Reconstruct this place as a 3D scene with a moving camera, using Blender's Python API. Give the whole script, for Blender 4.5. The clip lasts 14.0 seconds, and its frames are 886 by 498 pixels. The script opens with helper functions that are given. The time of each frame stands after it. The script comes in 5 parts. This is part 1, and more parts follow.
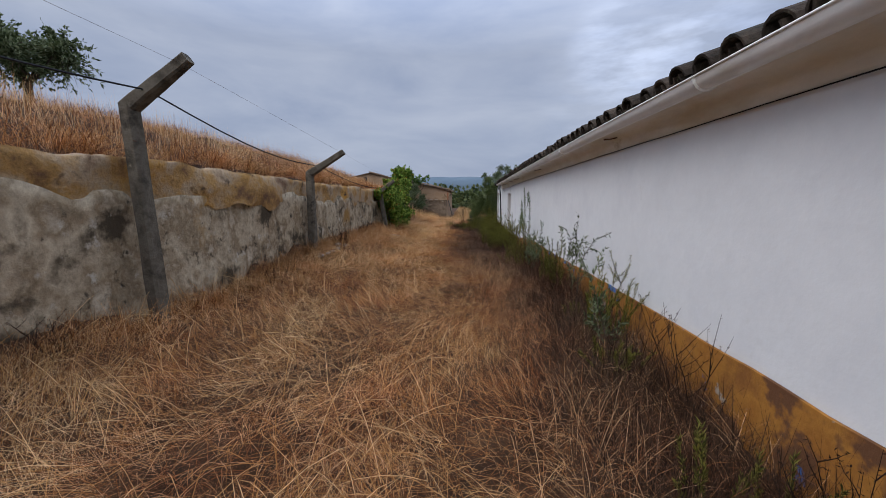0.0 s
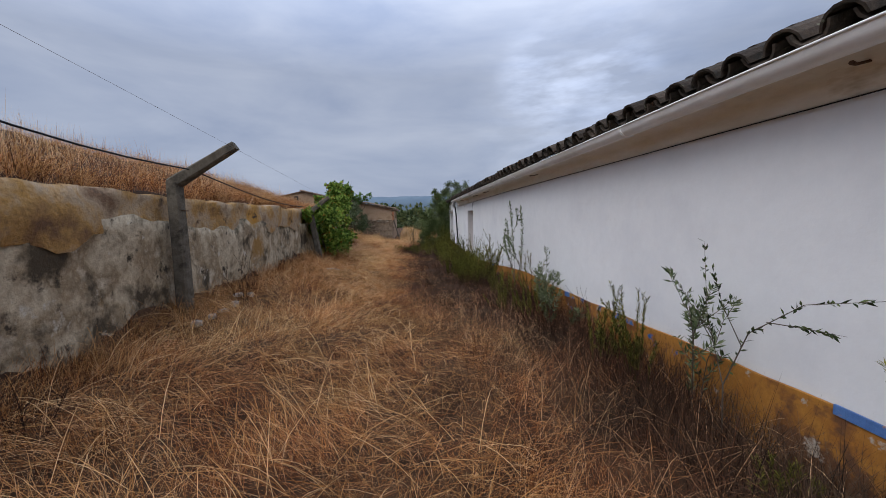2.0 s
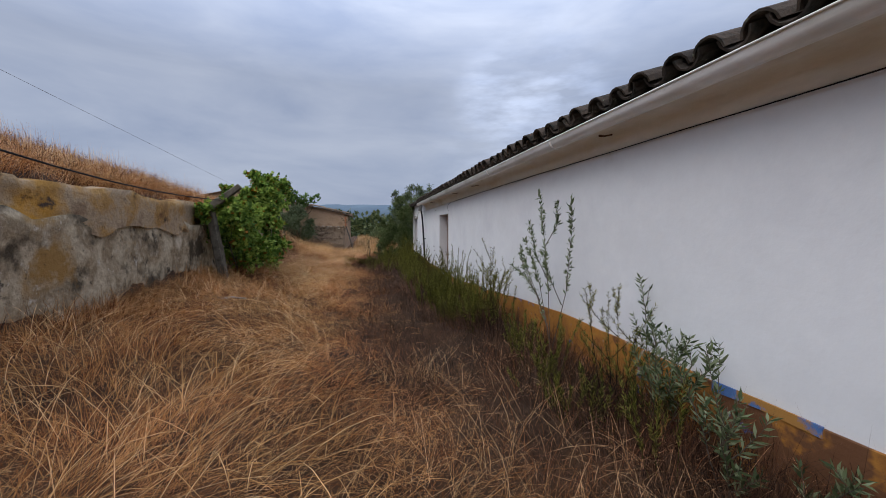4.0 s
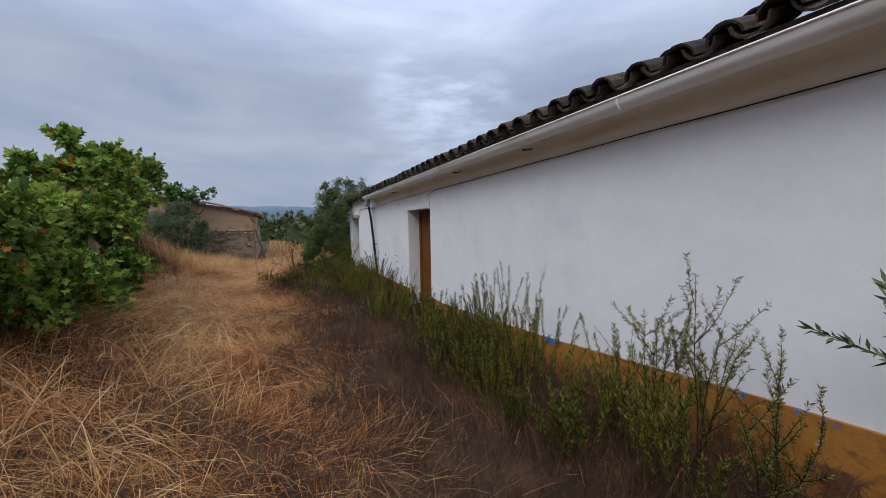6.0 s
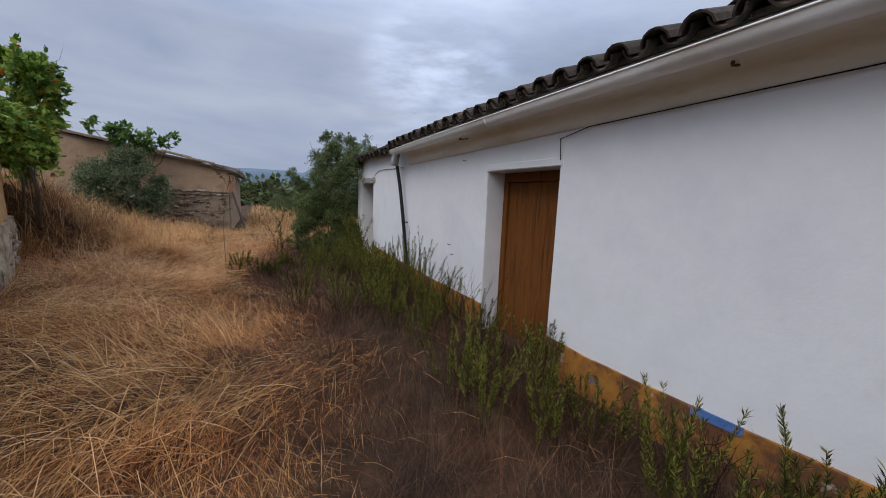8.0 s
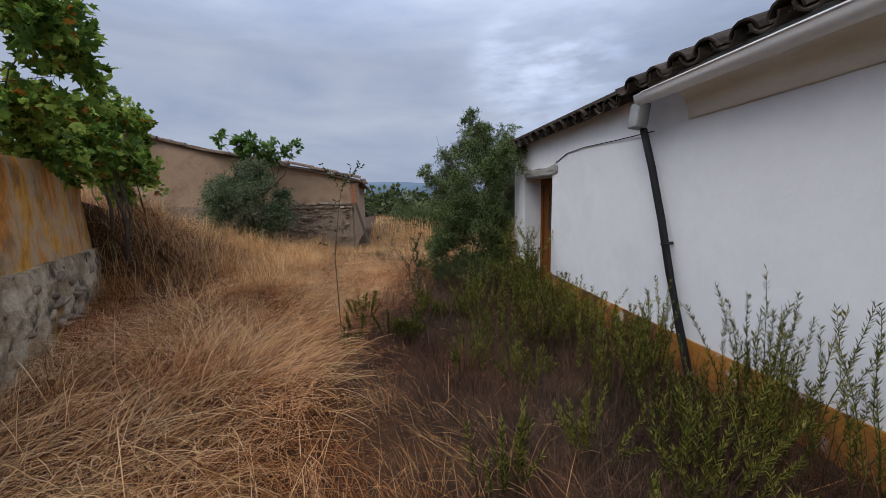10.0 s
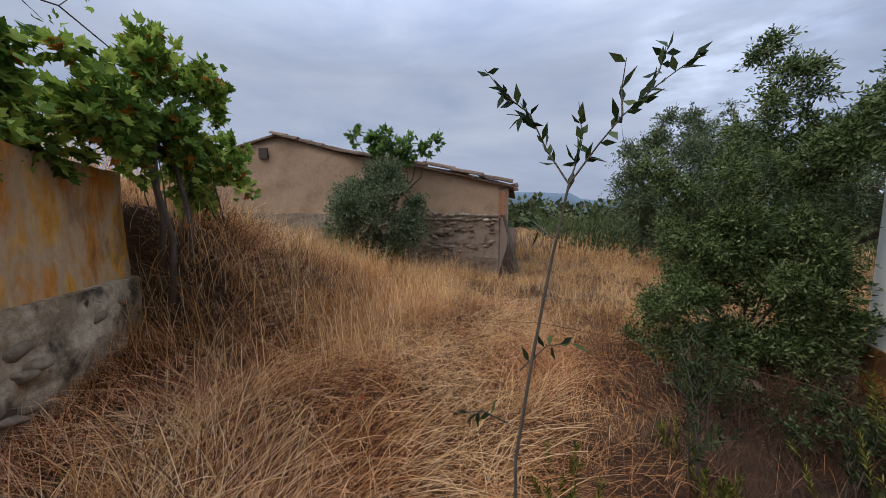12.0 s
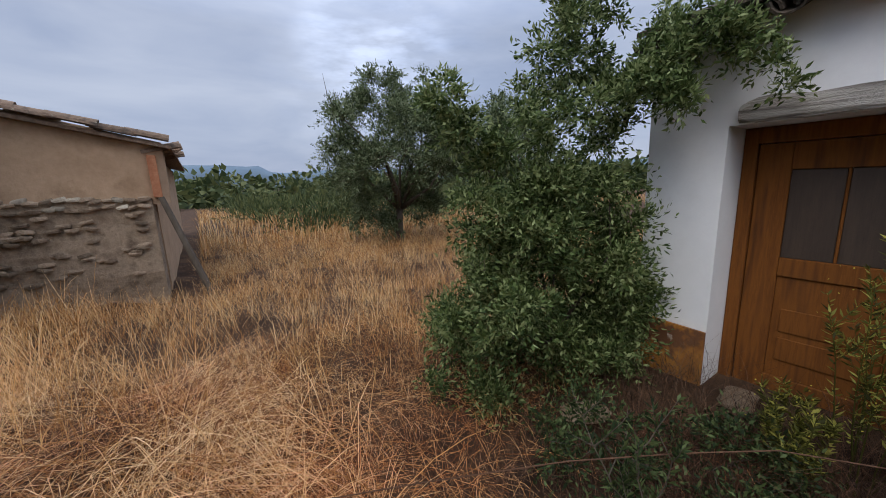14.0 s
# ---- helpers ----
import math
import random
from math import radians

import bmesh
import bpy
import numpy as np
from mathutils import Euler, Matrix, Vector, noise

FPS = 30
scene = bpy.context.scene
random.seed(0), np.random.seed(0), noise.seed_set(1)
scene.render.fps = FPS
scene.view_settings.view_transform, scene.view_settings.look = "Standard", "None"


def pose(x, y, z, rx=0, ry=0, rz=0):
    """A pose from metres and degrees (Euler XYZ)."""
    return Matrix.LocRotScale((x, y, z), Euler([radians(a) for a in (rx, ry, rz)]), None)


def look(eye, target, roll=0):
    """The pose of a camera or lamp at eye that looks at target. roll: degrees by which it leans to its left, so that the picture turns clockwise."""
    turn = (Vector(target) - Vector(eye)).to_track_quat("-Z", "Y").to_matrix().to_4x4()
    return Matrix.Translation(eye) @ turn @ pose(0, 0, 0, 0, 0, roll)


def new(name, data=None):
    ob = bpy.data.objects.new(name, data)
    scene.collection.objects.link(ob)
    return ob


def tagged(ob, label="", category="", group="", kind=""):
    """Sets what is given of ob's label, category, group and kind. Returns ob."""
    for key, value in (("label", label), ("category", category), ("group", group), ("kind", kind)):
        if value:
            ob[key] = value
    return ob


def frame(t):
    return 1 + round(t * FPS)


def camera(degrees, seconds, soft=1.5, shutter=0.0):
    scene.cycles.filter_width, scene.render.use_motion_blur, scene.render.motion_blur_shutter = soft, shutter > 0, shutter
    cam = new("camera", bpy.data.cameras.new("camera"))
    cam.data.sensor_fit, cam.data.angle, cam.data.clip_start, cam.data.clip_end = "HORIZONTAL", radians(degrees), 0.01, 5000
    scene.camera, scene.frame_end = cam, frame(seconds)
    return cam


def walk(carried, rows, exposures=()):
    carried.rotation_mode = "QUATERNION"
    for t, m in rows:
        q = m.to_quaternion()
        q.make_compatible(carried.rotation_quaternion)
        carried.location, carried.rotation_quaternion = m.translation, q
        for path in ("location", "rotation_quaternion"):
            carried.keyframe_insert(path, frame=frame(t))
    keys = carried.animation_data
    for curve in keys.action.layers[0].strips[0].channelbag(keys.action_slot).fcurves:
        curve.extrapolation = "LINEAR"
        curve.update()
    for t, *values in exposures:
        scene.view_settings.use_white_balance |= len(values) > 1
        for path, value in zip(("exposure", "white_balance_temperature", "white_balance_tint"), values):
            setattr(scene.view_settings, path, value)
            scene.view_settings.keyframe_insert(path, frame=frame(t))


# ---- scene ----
cam = camera(102.0, 14.0, soft=0.5)
PATH = [
    (0, (0.2, 0.0, 1.723), (0.052, 1.973, 1.431), 0.2),
    (0.5, (-0.052, 0.829, 1.741), (0.037, 2.796, 1.391), -1.8),
    (1, (-0.2, 1.479, 1.706), (-0.204, 3.457, 1.411), -1.4),
    (1.5, (-0.304, 2.158, 1.685), (-0.142, 4.139, 1.46), -0.2),
    (2, (-0.33, 2.901, 1.715), (-0.158, 4.885, 1.524), -1.3),
    (2.5, (-0.282, 3.634, 1.707), (-0.176, 5.618, 1.478), -0.1),
    (3, (-0.227, 4.358, 1.67), (0.005, 6.333, 1.459), 1.8),
    (3.2, (-0.215, 4.693, 1.652), (0.0, 6.679, 1.547), 0.2),
    (5.3, (-0.516, 8.695, 1.451), (0.261, 10.527, 1.25), 0.9),
    (5.5, (-0.549, 9.062, 1.452), (0.217, 10.908, 1.384), -1.3),
    (6, (-0.678, 9.97, 1.533), (0.159, 11.782, 1.396), -1.0),
    (6.5, (-0.677, 10.879, 1.527), (0.275, 12.613, 1.231), 0.1),
    (7, (-0.643, 11.742, 1.523), (0.323, 13.468, 1.225), 0.8),
    (9.3, (-0.596, 16.181, 1.442), (0.031, 18.067, 1.22), 0.8),
    (9.5, (-0.619, 16.535, 1.437), (-0.098, 18.454, 1.229), -1.5),
    (10, (-0.719, 17.405, 1.431), (-0.399, 19.361, 1.163), -1.2),
    (10.5, (-0.713, 18.314, 1.419), (-0.573, 20.284, 1.106), 0.1),
    (11, (-0.722, 19.152, 1.417), (-0.896, 21.125, 1.142), 3.0),
    (11.5, (-0.896, 19.962, 1.43), (-1.525, 21.84, 1.155), 2.6),
    (12, (-1.278, 20.562, 1.489), (-1.679, 22.51, 1.28), 0.4),
    (12.5, (-1.627, 21.095, 1.552), (-1.875, 23.05, 1.213), -2.1),
    (13, (-1.64, 21.84, 1.54), (-1.245, 23.773, 1.185), -2.9),
    (13.5, (-1.545, 22.364, 1.523), (-0.584, 24.102, 1.289), -4.8),
    (14, (-1.179, 23.026, 1.5), (-0.085, 24.658, 1.123), -2.1),
]
walk(cam, [(t, look(eye, target, roll)) for t, eye, target, roll in PATH], [(0.0, 0.04), (10.5, 0.08), (12.5, 0.18), (14.0, 0.28)])

# ---- world, sun, exposure ----
world = bpy.data.worlds.new("world")
scene.world = world
world.use_nodes = True
wt = world.node_tree
wt.nodes.clear()


def wnode(kind, **kw):
    n = wt.nodes.new(kind)
    for k, v in kw.items():
        n.inputs[k].default_value = v
    return n


SUN_AZ, SUN_EL = radians(-125), radians(52)
sky = wt.nodes.new("ShaderNodeTexSky")
sky.sky_type, sky.sun_disc = "NISHITA", False
sky.sun_elevation, sky.sun_rotation = SUN_EL, SUN_AZ
sky.dust_density, sky.air_density = 3.0, 1.2
tc = wt.nodes.new("ShaderNodeTexCoord")
mp = wt.nodes.new("ShaderNodeMapping")
mp.inputs["Scale"].default_value = (1.0, 1.0, 3.6)
wt.links.new(tc.outputs["Generated"], mp.inputs["Vector"])
nz = wnode("ShaderNodeTexNoise", Scale=2.3, Detail=5.0, Roughness=0.55, Distortion=0.35)
wt.links.new(mp.outputs["Vector"], nz.inputs["Vector"])
ramp = wt.nodes.new("ShaderNodeValToRGB")
ramp.color_ramp.elements[0].position, ramp.color_ramp.elements[0].color = 0.32, (0.40, 0.48, 0.68, 1)
ramp.color_ramp.elements[1].position, ramp.color_ramp.elements[1].color = 0.68, (0.60, 0.67, 0.84, 1)
wt.links.new(nz.outputs["Fac"], ramp.inputs["Fac"])
mix = wt.nodes.new("ShaderNodeMix")
mix.data_type = "RGBA"
mix.inputs["Factor"].default_value = 0.90
skyb = wt.nodes.new("ShaderNodeMix")
skyb.data_type, skyb.blend_type = "RGBA", "MULTIPLY"
skyb.inputs["Factor"].default_value = 1.0
skyb.inputs[7].default_value = (0.10, 0.10, 0.10, 1)
wt.links.new(sky.outputs["Color"], skyb.inputs[6])
wt.links.new(skyb.outputs[2], mix.inputs[6])
wt.links.new(ramp.outputs["Color"], mix.inputs[7])
# overcast sky: the zenith is about three times as bright as the horizon
sep = wt.nodes.new("ShaderNodeSeparateXYZ")
wt.links.new(tc.outputs["Generated"], sep.inputs[0])
rise = wt.nodes.new("ShaderNodeMapRange")
for key_, val_ in (("From Min", 0.34), ("From Max", 1.0), ("To Min", 0.76), ("To Max", 3.0)):
    rise.inputs[key_].default_value = val_
wt.links.new(sep.outputs["Z"], rise.inputs["Value"])
# thin places in the cloud, before the veiled sun
thin = None
for az_, el_, w_ in ((20, 18.8, 0.9955), (30, 18.6, 0.9965), (25, 13.5, 0.9950), (26, 16, 0.955)):
    dt = wt.nodes.new("ShaderNodeVectorMath")
    dt.operation = "DOT_PRODUCT"
    dt.inputs[1].default_value = (math.sin(radians(az_)) * math.cos(radians(el_)), math.cos(radians(az_)) * math.cos(radians(el_)), math.sin(radians(el_)))
    wt.links.new(tc.outputs["Generated"], dt.inputs[0])
    mr_ = wt.nodes.new("ShaderNodeMapRange")
    mr_.interpolation_type = "SMOOTHSTEP"
    mr_.inputs["From Min"].default_value, mr_.inputs["From Max"].default_value = w_ - 0.003, 1.0004
    mr_.inputs["To Max"].default_value = {20: 0.22, 30: 0.22, 25: 0.10, 26: 0.12}[az_]
    wt.links.new(dt.outputs["Value"], mr_.inputs["Value"])
    if thin is None:
        thin = mr_.outputs["Result"]
    else:
        ad = wt.nodes.new("ShaderNodeMath")
        wt.links.new(thin, ad.inputs[0])
        wt.links.new(mr_.outputs["Result"], ad.inputs[1])
        thin = ad.outputs[0]
tn = wt.nodes.new("ShaderNodeMath")
tn.operation = "MULTIPLY"
wt.links.new(thin, tn.inputs[0])
nz2 = wnode("ShaderNodeTexNoise", Scale=7.0, Detail=4.0, Roughness=0.55)
wt.links.new(mp.outputs["Vector"], nz2.inputs["Vector"])
streak = wt.nodes.new("ShaderNodeMapRange")
for key_, val_ in (("From Min", 0.38), ("From Max", 0.62), ("To Min", 0.25), ("To Max", 1.35)):
    streak.inputs[key_].default_value = val_
wt.links.new(nz2.outputs["Fac"], streak.inputs["Value"])
wt.links.new(streak.outputs["Result"], tn.inputs[1])
sm = wt.nodes.new("ShaderNodeMath")
wt.links.new(tn.outputs[0], sm.inputs[0])
wt.links.new(rise.outputs["Result"], sm.inputs[1])
bg = wnode("ShaderNodeBackground")
wt.links.new(sm.outputs[0], bg.inputs["Strength"])
wt.links.new(mix.outputs[2], bg.inputs["Color"])
wo = wt.nodes.new("ShaderNodeOutputWorld")
wt.links.new(bg.outputs["Background"], wo.inputs["Surface"])

sun_data = bpy.data.lights.new("sun", "SUN")
sun_data.energy, sun_data.angle, sun_data.color = 1.3, radians(40), (1.0, 0.96, 0.90)
sun = new("sun", sun_data)
sun.matrix_world = look(Vector((math.sin(SUN_AZ) * math.cos(SUN_EL), math.cos(SUN_AZ) * math.cos(SUN_EL), math.sin(SUN_EL))) * 60, (0, 0, 0))


# ---- materials ----
def material(name, colours, scale=6.0, rough=0.85, metal=0.0, bump=0.3, bump_scale=40.0, fine=0.25, stretch=(1, 1, 1), island=0.0,
             piece=0.0, detail=6.0, spots=None, translucent=0.0, soft=0.05):
    """A surface of several colours mixed by noise, with fine grain and relief. spots: (colour, scale, threshold) patches over it."""
    m = bpy.data.materials.new(name)
    m.use_nodes = True
    t = m.node_tree
    b = t.nodes["Principled BSDF"]
    b.inputs["Roughness"].default_value, b.inputs["Metallic"].default_value = rough, metal
    b.inputs["Specular IOR Level"].default_value = 0.5 if rough < 0.7 else 0.25

    def add(kind, **kw):
        n = t.nodes.new(kind)
        for k, v in kw.items():
            n.inputs[k].default_value = v
        return n

    def link(a, c):
        t.links.new(a, c)

    ma = add("ShaderNodeMapping", Scale=stretch)
    geo = add("ShaderNodeNewGeometry")
    link(geo.outputs["Position"], ma.inputs["Vector"])
    n1 = add("ShaderNodeTexNoise", Scale=scale, Detail=detail, Roughness=0.6)
    link(ma.outputs["Vector"], n1.inputs["Vector"])
    r = t.nodes.new("ShaderNodeValToRGB")
    e = r.color_ramp.elements
    span = len(colours) - 1
    for i, c in enumerate(colours):
        p = 0.30 + 0.40 * i / max(1, span)
        if i < 2:
            e[i].position, e[i].color = p, (*c, 1)
        else:
            x = e.new(p)
            x.color = (*c, 1)
    link(n1.outputs["Fac"], r.inputs["Fac"])
    colour = r.outputs["Color"]
    n2 = add("ShaderNodeTexNoise", Scale=bump_scale, Detail=4.0, Roughness=0.7)
    link(ma.outputs["Vector"], n2.inputs["Vector"])

    def vary(value, amount, colour):
        mr = add("ShaderNodeMapRange", **{"To Min": 1 - amount, "To Max": 1 + amount})
        link(value, mr.inputs["Value"])
        h = add("ShaderNodeMix")
        h.data_type, h.blend_type = "RGBA", "MULTIPLY"
        h.inputs["Factor"].default_value = 1.0
        link(colour, h.inputs[6])
        link(mr.outputs["Result"], h.inputs[7])
        return h.outputs[2]

    colour = vary(n2.outputs["Fac"], fine, colour)
    for sc, ss, th in spots or ():
        n3 = add("ShaderNodeTexNoise", Scale=ss, Detail=5.0, Roughness=0.65)
        link(ma.outputs["Vector"], n3.inputs["Vector"])
        mr = add("ShaderNodeMapRange", **{"From Min": th, "From Max": th + soft})
        link(n3.outputs["Fac"], mr.inputs["Value"])
        h = add("ShaderNodeMix")
        h.data_type = "RGBA"
        link(mr.outputs["Result"], h.inputs["Factor"])
        link(colour, h.inputs[6])
        h.inputs[7].default_value = (*sc, 1)
        colour = h.outputs[2]
    if island:
        colour = vary(geo.outputs["Random Per Island"], island, colour)
    if piece:
        oi = add("ShaderNodeObjectInfo")
        colour = vary(oi.outputs["Random"], piece, colour)
    link(colour, b.inputs["Base Color"])
    if bump:
        bp = add("ShaderNodeBump", Strength=bump, Distance=0.02)
        link(n2.outputs["Fac"], bp.inputs["Height"])
        link(bp.outputs["Normal"], b.inputs["Normal"])
    if translucent:
        tr = add("ShaderNodeBsdfTranslucent")
        link(colour, tr.inputs["Color"])
        mx = add("ShaderNodeMixShader", Fac=translucent)
        link(b.outputs["BSDF"], mx.inputs[1])
        link(tr.outputs["BSDF"], mx.inputs[2])
        link(mx.outputs["Shader"], t.nodes["Material Output"].inputs["Surface"])
    return m


def leafy(name, colours, island=0.35, rough=0.7, translucent=0.25, scale=0.9, autumn=None, patches=None):
    """Leaves or blades: each has its own tone, spread over the given colours. patches: two tints that alternate over the ground."""
    m = bpy.data.materials.new(name)
    m.use_nodes = True
    t = m.node_tree
    b = t.nodes["Principled BSDF"]
    b.inputs["Roughness"].default_value, b.inputs["Specular IOR Level"].default_value = rough, 0.22
    geo = t.nodes.new("ShaderNodeNewGeometry")
    nzz = t.nodes.new("ShaderNodeTexNoise")
    nzz.inputs["Scale"].default_value, nzz.inputs["Detail"].default_value = scale, 3.0
    t.links.new(geo.outputs["Position"], nzz.inputs["Vector"])
    add = t.nodes.new("ShaderNodeMath")
    add.operation = "MULTIPLY_ADD"
    add.inputs[1].default_value = island * 2
    t.links.new(geo.outputs["Random Per Island"], add.inputs[0])
    sub = t.nodes.new("ShaderNodeMath")
    sub.operation = "SUBTRACT"
    sub.inputs[1].default_value = island
    t.links.new(nzz.outputs["Fac"], sub.inputs[0])
    t.links.new(sub.outputs[0], add.inputs[2])
    r = t.nodes.new("ShaderNodeValToRGB")
    e = r.color_ramp.elements
    for i, c in enumerate(colours):
        p = 0.2 + 0.6 * i / max(1, len(colours) - 1)
        if i < 2:
            e[i].position, e[i].color = p, (*c, 1)
        else:
            e.new(p).color = (*c, 1)
    t.links.new(add.outputs[0], r.inputs["Fac"])
    colour = r.outputs["Color"]
    if autumn:
        th = t.nodes.new("ShaderNodeMath")
        th.operation = "GREATER_THAN"
        th.inputs[1].default_value = autumn[1]
        t.links.new(geo.outputs["Random Per Island"], th.inputs[0])
        h = t.nodes.new("ShaderNodeMix")
        h.data_type = "RGBA"
        t.links.new(th.outputs[0], h.inputs["Factor"])
        t.links.new(colour, h.inputs[6])
        h.inputs[7].default_value = (*autumn[0], 1)
        colour = h.outputs[2]
    if patches:
        pn = t.nodes.new("ShaderNodeTexNoise")
        pn.inputs["Scale"].default_value, pn.inputs["Detail"].default_value, pn.inputs["Roughness"].default_value = 0.8, 4.0, 0.65
        t.links.new(geo.outputs["Position"], pn.inputs["Vector"])
        pr = t.nodes.new("ShaderNodeValToRGB")
        for el, pos, tint in zip(pr.color_ramp.elements, (0.38, 0.62), patches):
            el.position, el.color = pos, (*tint, 1)
        t.links.new(pn.outputs["Fac"], pr.inputs["Fac"])
        h = t.nodes.new("ShaderNodeMix")
        h.data_type, h.blend_type = "RGBA", "MULTIPLY"
        h.inputs["Factor"].default_value = 1.0
        t.links.new(colour, h.inputs[6])
        t.links.new(pr.outputs["Color"], h.inputs[7])
        colour = h.outputs[2]
    t.links.new(colour, b.inputs["Base Color"])
    tr = t.nodes.new("ShaderNodeBsdfTranslucent")
    t.links.new(colour, tr.inputs["Color"])
    mx = t.nodes.new("ShaderNodeMixShader")
    mx.inputs["Fac"].default_value = translucent
    t.links.new(b.outputs["BSDF"], mx.inputs[1])
    t.links.new(tr.outputs["BSDF"], mx.inputs[2])
    t.links.new(mx.outputs["Shader"], t.nodes["Material Output"].inputs["Surface"])
    return m


WHITE = material("whitewash", [(0.68, 0.68, 0.685), (0.75, 0.75, 0.745), (0.705, 0.705, 0.70)], scale=0.9, rough=0.9, bump=0.12, bump_scale=9, fine=0.05,
                 spots=[((0.62, 0.60, 0.56), 1.6, 0.66)], soft=0.15)
CORNICE = material("stained_plaster", [(0.76, 0.71, 0.60), (0.83, 0.80, 0.72), (0.68, 0.61, 0.47)], scale=2.2, rough=0.9, bump=0.2, bump_scale=25, fine=0.1,
                   stretch=(1, 0.35, 1), spots=[((0.46, 0.37, 0.23), 3.5, 0.63)], soft=0.14)
OCHRE = material("ochre_paint", [(0.30, 0.118, 0.022), (0.39, 0.170, 0.032), (0.20, 0.080, 0.024)], scale=3.2, rough=0.9, bump=0.3, bump_scale=30, fine=0.3,
                 spots=[((0.14, 0.062, 0.028), 1.7, 0.53), ((0.44, 0.37, 0.30), 5.0, 0.63), ((0.05, 0.13, 0.36), 3.6, 0.64)], soft=0.05)
BLUE = material("blue_paint", [(0.06, 0.13, 0.33), (0.10, 0.20, 0.42)], scale=8, rough=0.9, bump=0.2, fine=0.3, spots=[((0.38, 0.19, 0.05), 3.0, 0.49)])
GUTTER = material("weathered_zinc", [(0.74, 0.73, 0.68), (0.82, 0.81, 0.78), (0.60, 0.57, 0.49)], scale=3, rough=0.45, metal=0.05, bump=0.05, fine=0.1, stretch=(1, 0.3, 1))
TILE = material("roof_tile", [(0.022, 0.020, 0.016), (0.060, 0.044, 0.032), (0.016, 0.018, 0.014)], scale=7, rough=1.0, bump=0.6, bump_scale=45, fine=0.4, piece=0.4,
                spots=[((0.17, 0.08, 0.045), 5.0, 0.66), ((0.12, 0.12, 0.08), 16.0, 0.64)])
CONCRETE = material("concrete", [(0.082, 0.066, 0.045), (0.135, 0.115, 0.085), (0.05, 0.041, 0.029)], scale=5, rough=0.95, bump=0.5, bump_scale=50, fine=0.4,
                    spots=[((0.032, 0.025, 0.017), 3.0, 0.55), ((0.22, 0.19, 0.13), 6.0, 0.66)], soft=0.12)
OLDWALL = material("old_render", [(0.105, 0.078, 0.044), (0.44, 0.352, 0.235), (0.23, 0.165, 0.095), (0.53, 0.44, 0.315)], scale=2.3, rough=0.95, bump=1.0, bump_scale=13, fine=0.6,
                   stretch=(1, 1, 0.9), spots=[((0.07, 0.052, 0.031), 1.5, 0.545), ((0.27, 0.15, 0.045), 0.9, 0.59), ((0.48, 0.42, 0.33), 5.0, 0.61), ((0.05, 0.038, 0.024), 5.5, 0.60)], soft=0.09)
CREST = material("lichened_crest", [(0.15, 0.082, 0.042), (0.34, 0.19, 0.062), (0.36, 0.26, 0.16), (0.17, 0.100, 0.056)], scale=2.2, rough=1.0, bump=1.0, bump_scale=22, fine=0.55,
                 spots=[((0.44, 0.215, 0.030), 0.9, 0.55), ((0.07, 0.045, 0.03), 3.6, 0.58)], soft=0.12)
STAINED = material("ochre_stained_render", [(0.26, 0.14, 0.055), (0.56, 0.27, 0.040), (0.44, 0.31, 0.18), (0.50, 0.20, 0.030), (0.17, 0.095, 0.045)], scale=2.6, rough=0.95, bump=0.6, bump_scale=18, fine=0.45,
                   stretch=(1, 1, 0.42), spots=[((0.44, 0.35, 0.24), 1.5, 0.58), ((0.095, 0.052, 0.028), 1.9, 0.56)], soft=0.16)
RUBBLE = material("rubble_stone", [(0.25, 0.205, 0.15), (0.38, 0.325, 0.245), (0.19, 0.15, 0.105)], scale=6, rough=0.95, bump=0.6, bump_scale=30, fine=0.3, piece=0.3)
EARTH = material("straw_earth", [(0.026, 0.014, 0.008), (0.060, 0.031, 0.015), (0.11, 0.060, 0.029)], scale=2.4, rough=1.0, bump=0.9, bump_scale=60, fine=0.5)
MUD = material("mud_render", [(0.33, 0.215, 0.128), (0.41, 0.275, 0.17), (0.28, 0.18, 0.105)], scale=1.2, rough=0.95, bump=0.5, bump_scale=14, fine=0.2, spots=[((0.20, 0.125, 0.075), 1.6, 0.58)], soft=0.2)
WOOD = material("brown_wood", [(0.115, 0.038, 0.006), (0.175, 0.060, 0.009), (0.062, 0.022, 0.006)], scale=5, rough=0.8, bump=0.25, bump_scale=40, fine=0.25, stretch=(3, 3, 0.25))
DARKWOOD = material("dark_panel", [(0.035, 0.022, 0.014), (0.06, 0.038, 0.024)], scale=5, rough=0.6, bump=0.15, fine=0.2, stretch=(3, 3, 0.3))
BEAM = material("weathered_beam", [(0.20, 0.18, 0.155), (0.40, 0.375, 0.335), (0.12, 0.105, 0.09)], scale=6, rough=0.95, bump=0.9, bump_scale=24, fine=0.5, stretch=(2, 0.25, 4))
GREY = material("grey_plastic", [(0.20, 0.20, 0.20), (0.30, 0.30, 0.29)], scale=8, rough=0.6, bump=0.05, fine=0.15)
BLACK = material("black_plastic", [(0.007, 0.007, 0.008), (0.014, 0.014, 0.015)], scale=8, rough=0.7, bump=0.05, fine=0.1)
RUST = material("rusty_iron", [(0.06, 0.03, 0.018), (0.12, 0.06, 0.03)], scale=30, rough=0.9, bump=0.3, fine=0.3)
RUINSTONE = material("brown_rubble", [(0.16, 0.11, 0.07), (0.27, 0.20, 0.135), (0.11, 0.075, 0.048)], scale=5, rough=0.95, bump=0.7, bump_scale=24, fine=0.35, piece=0.35)
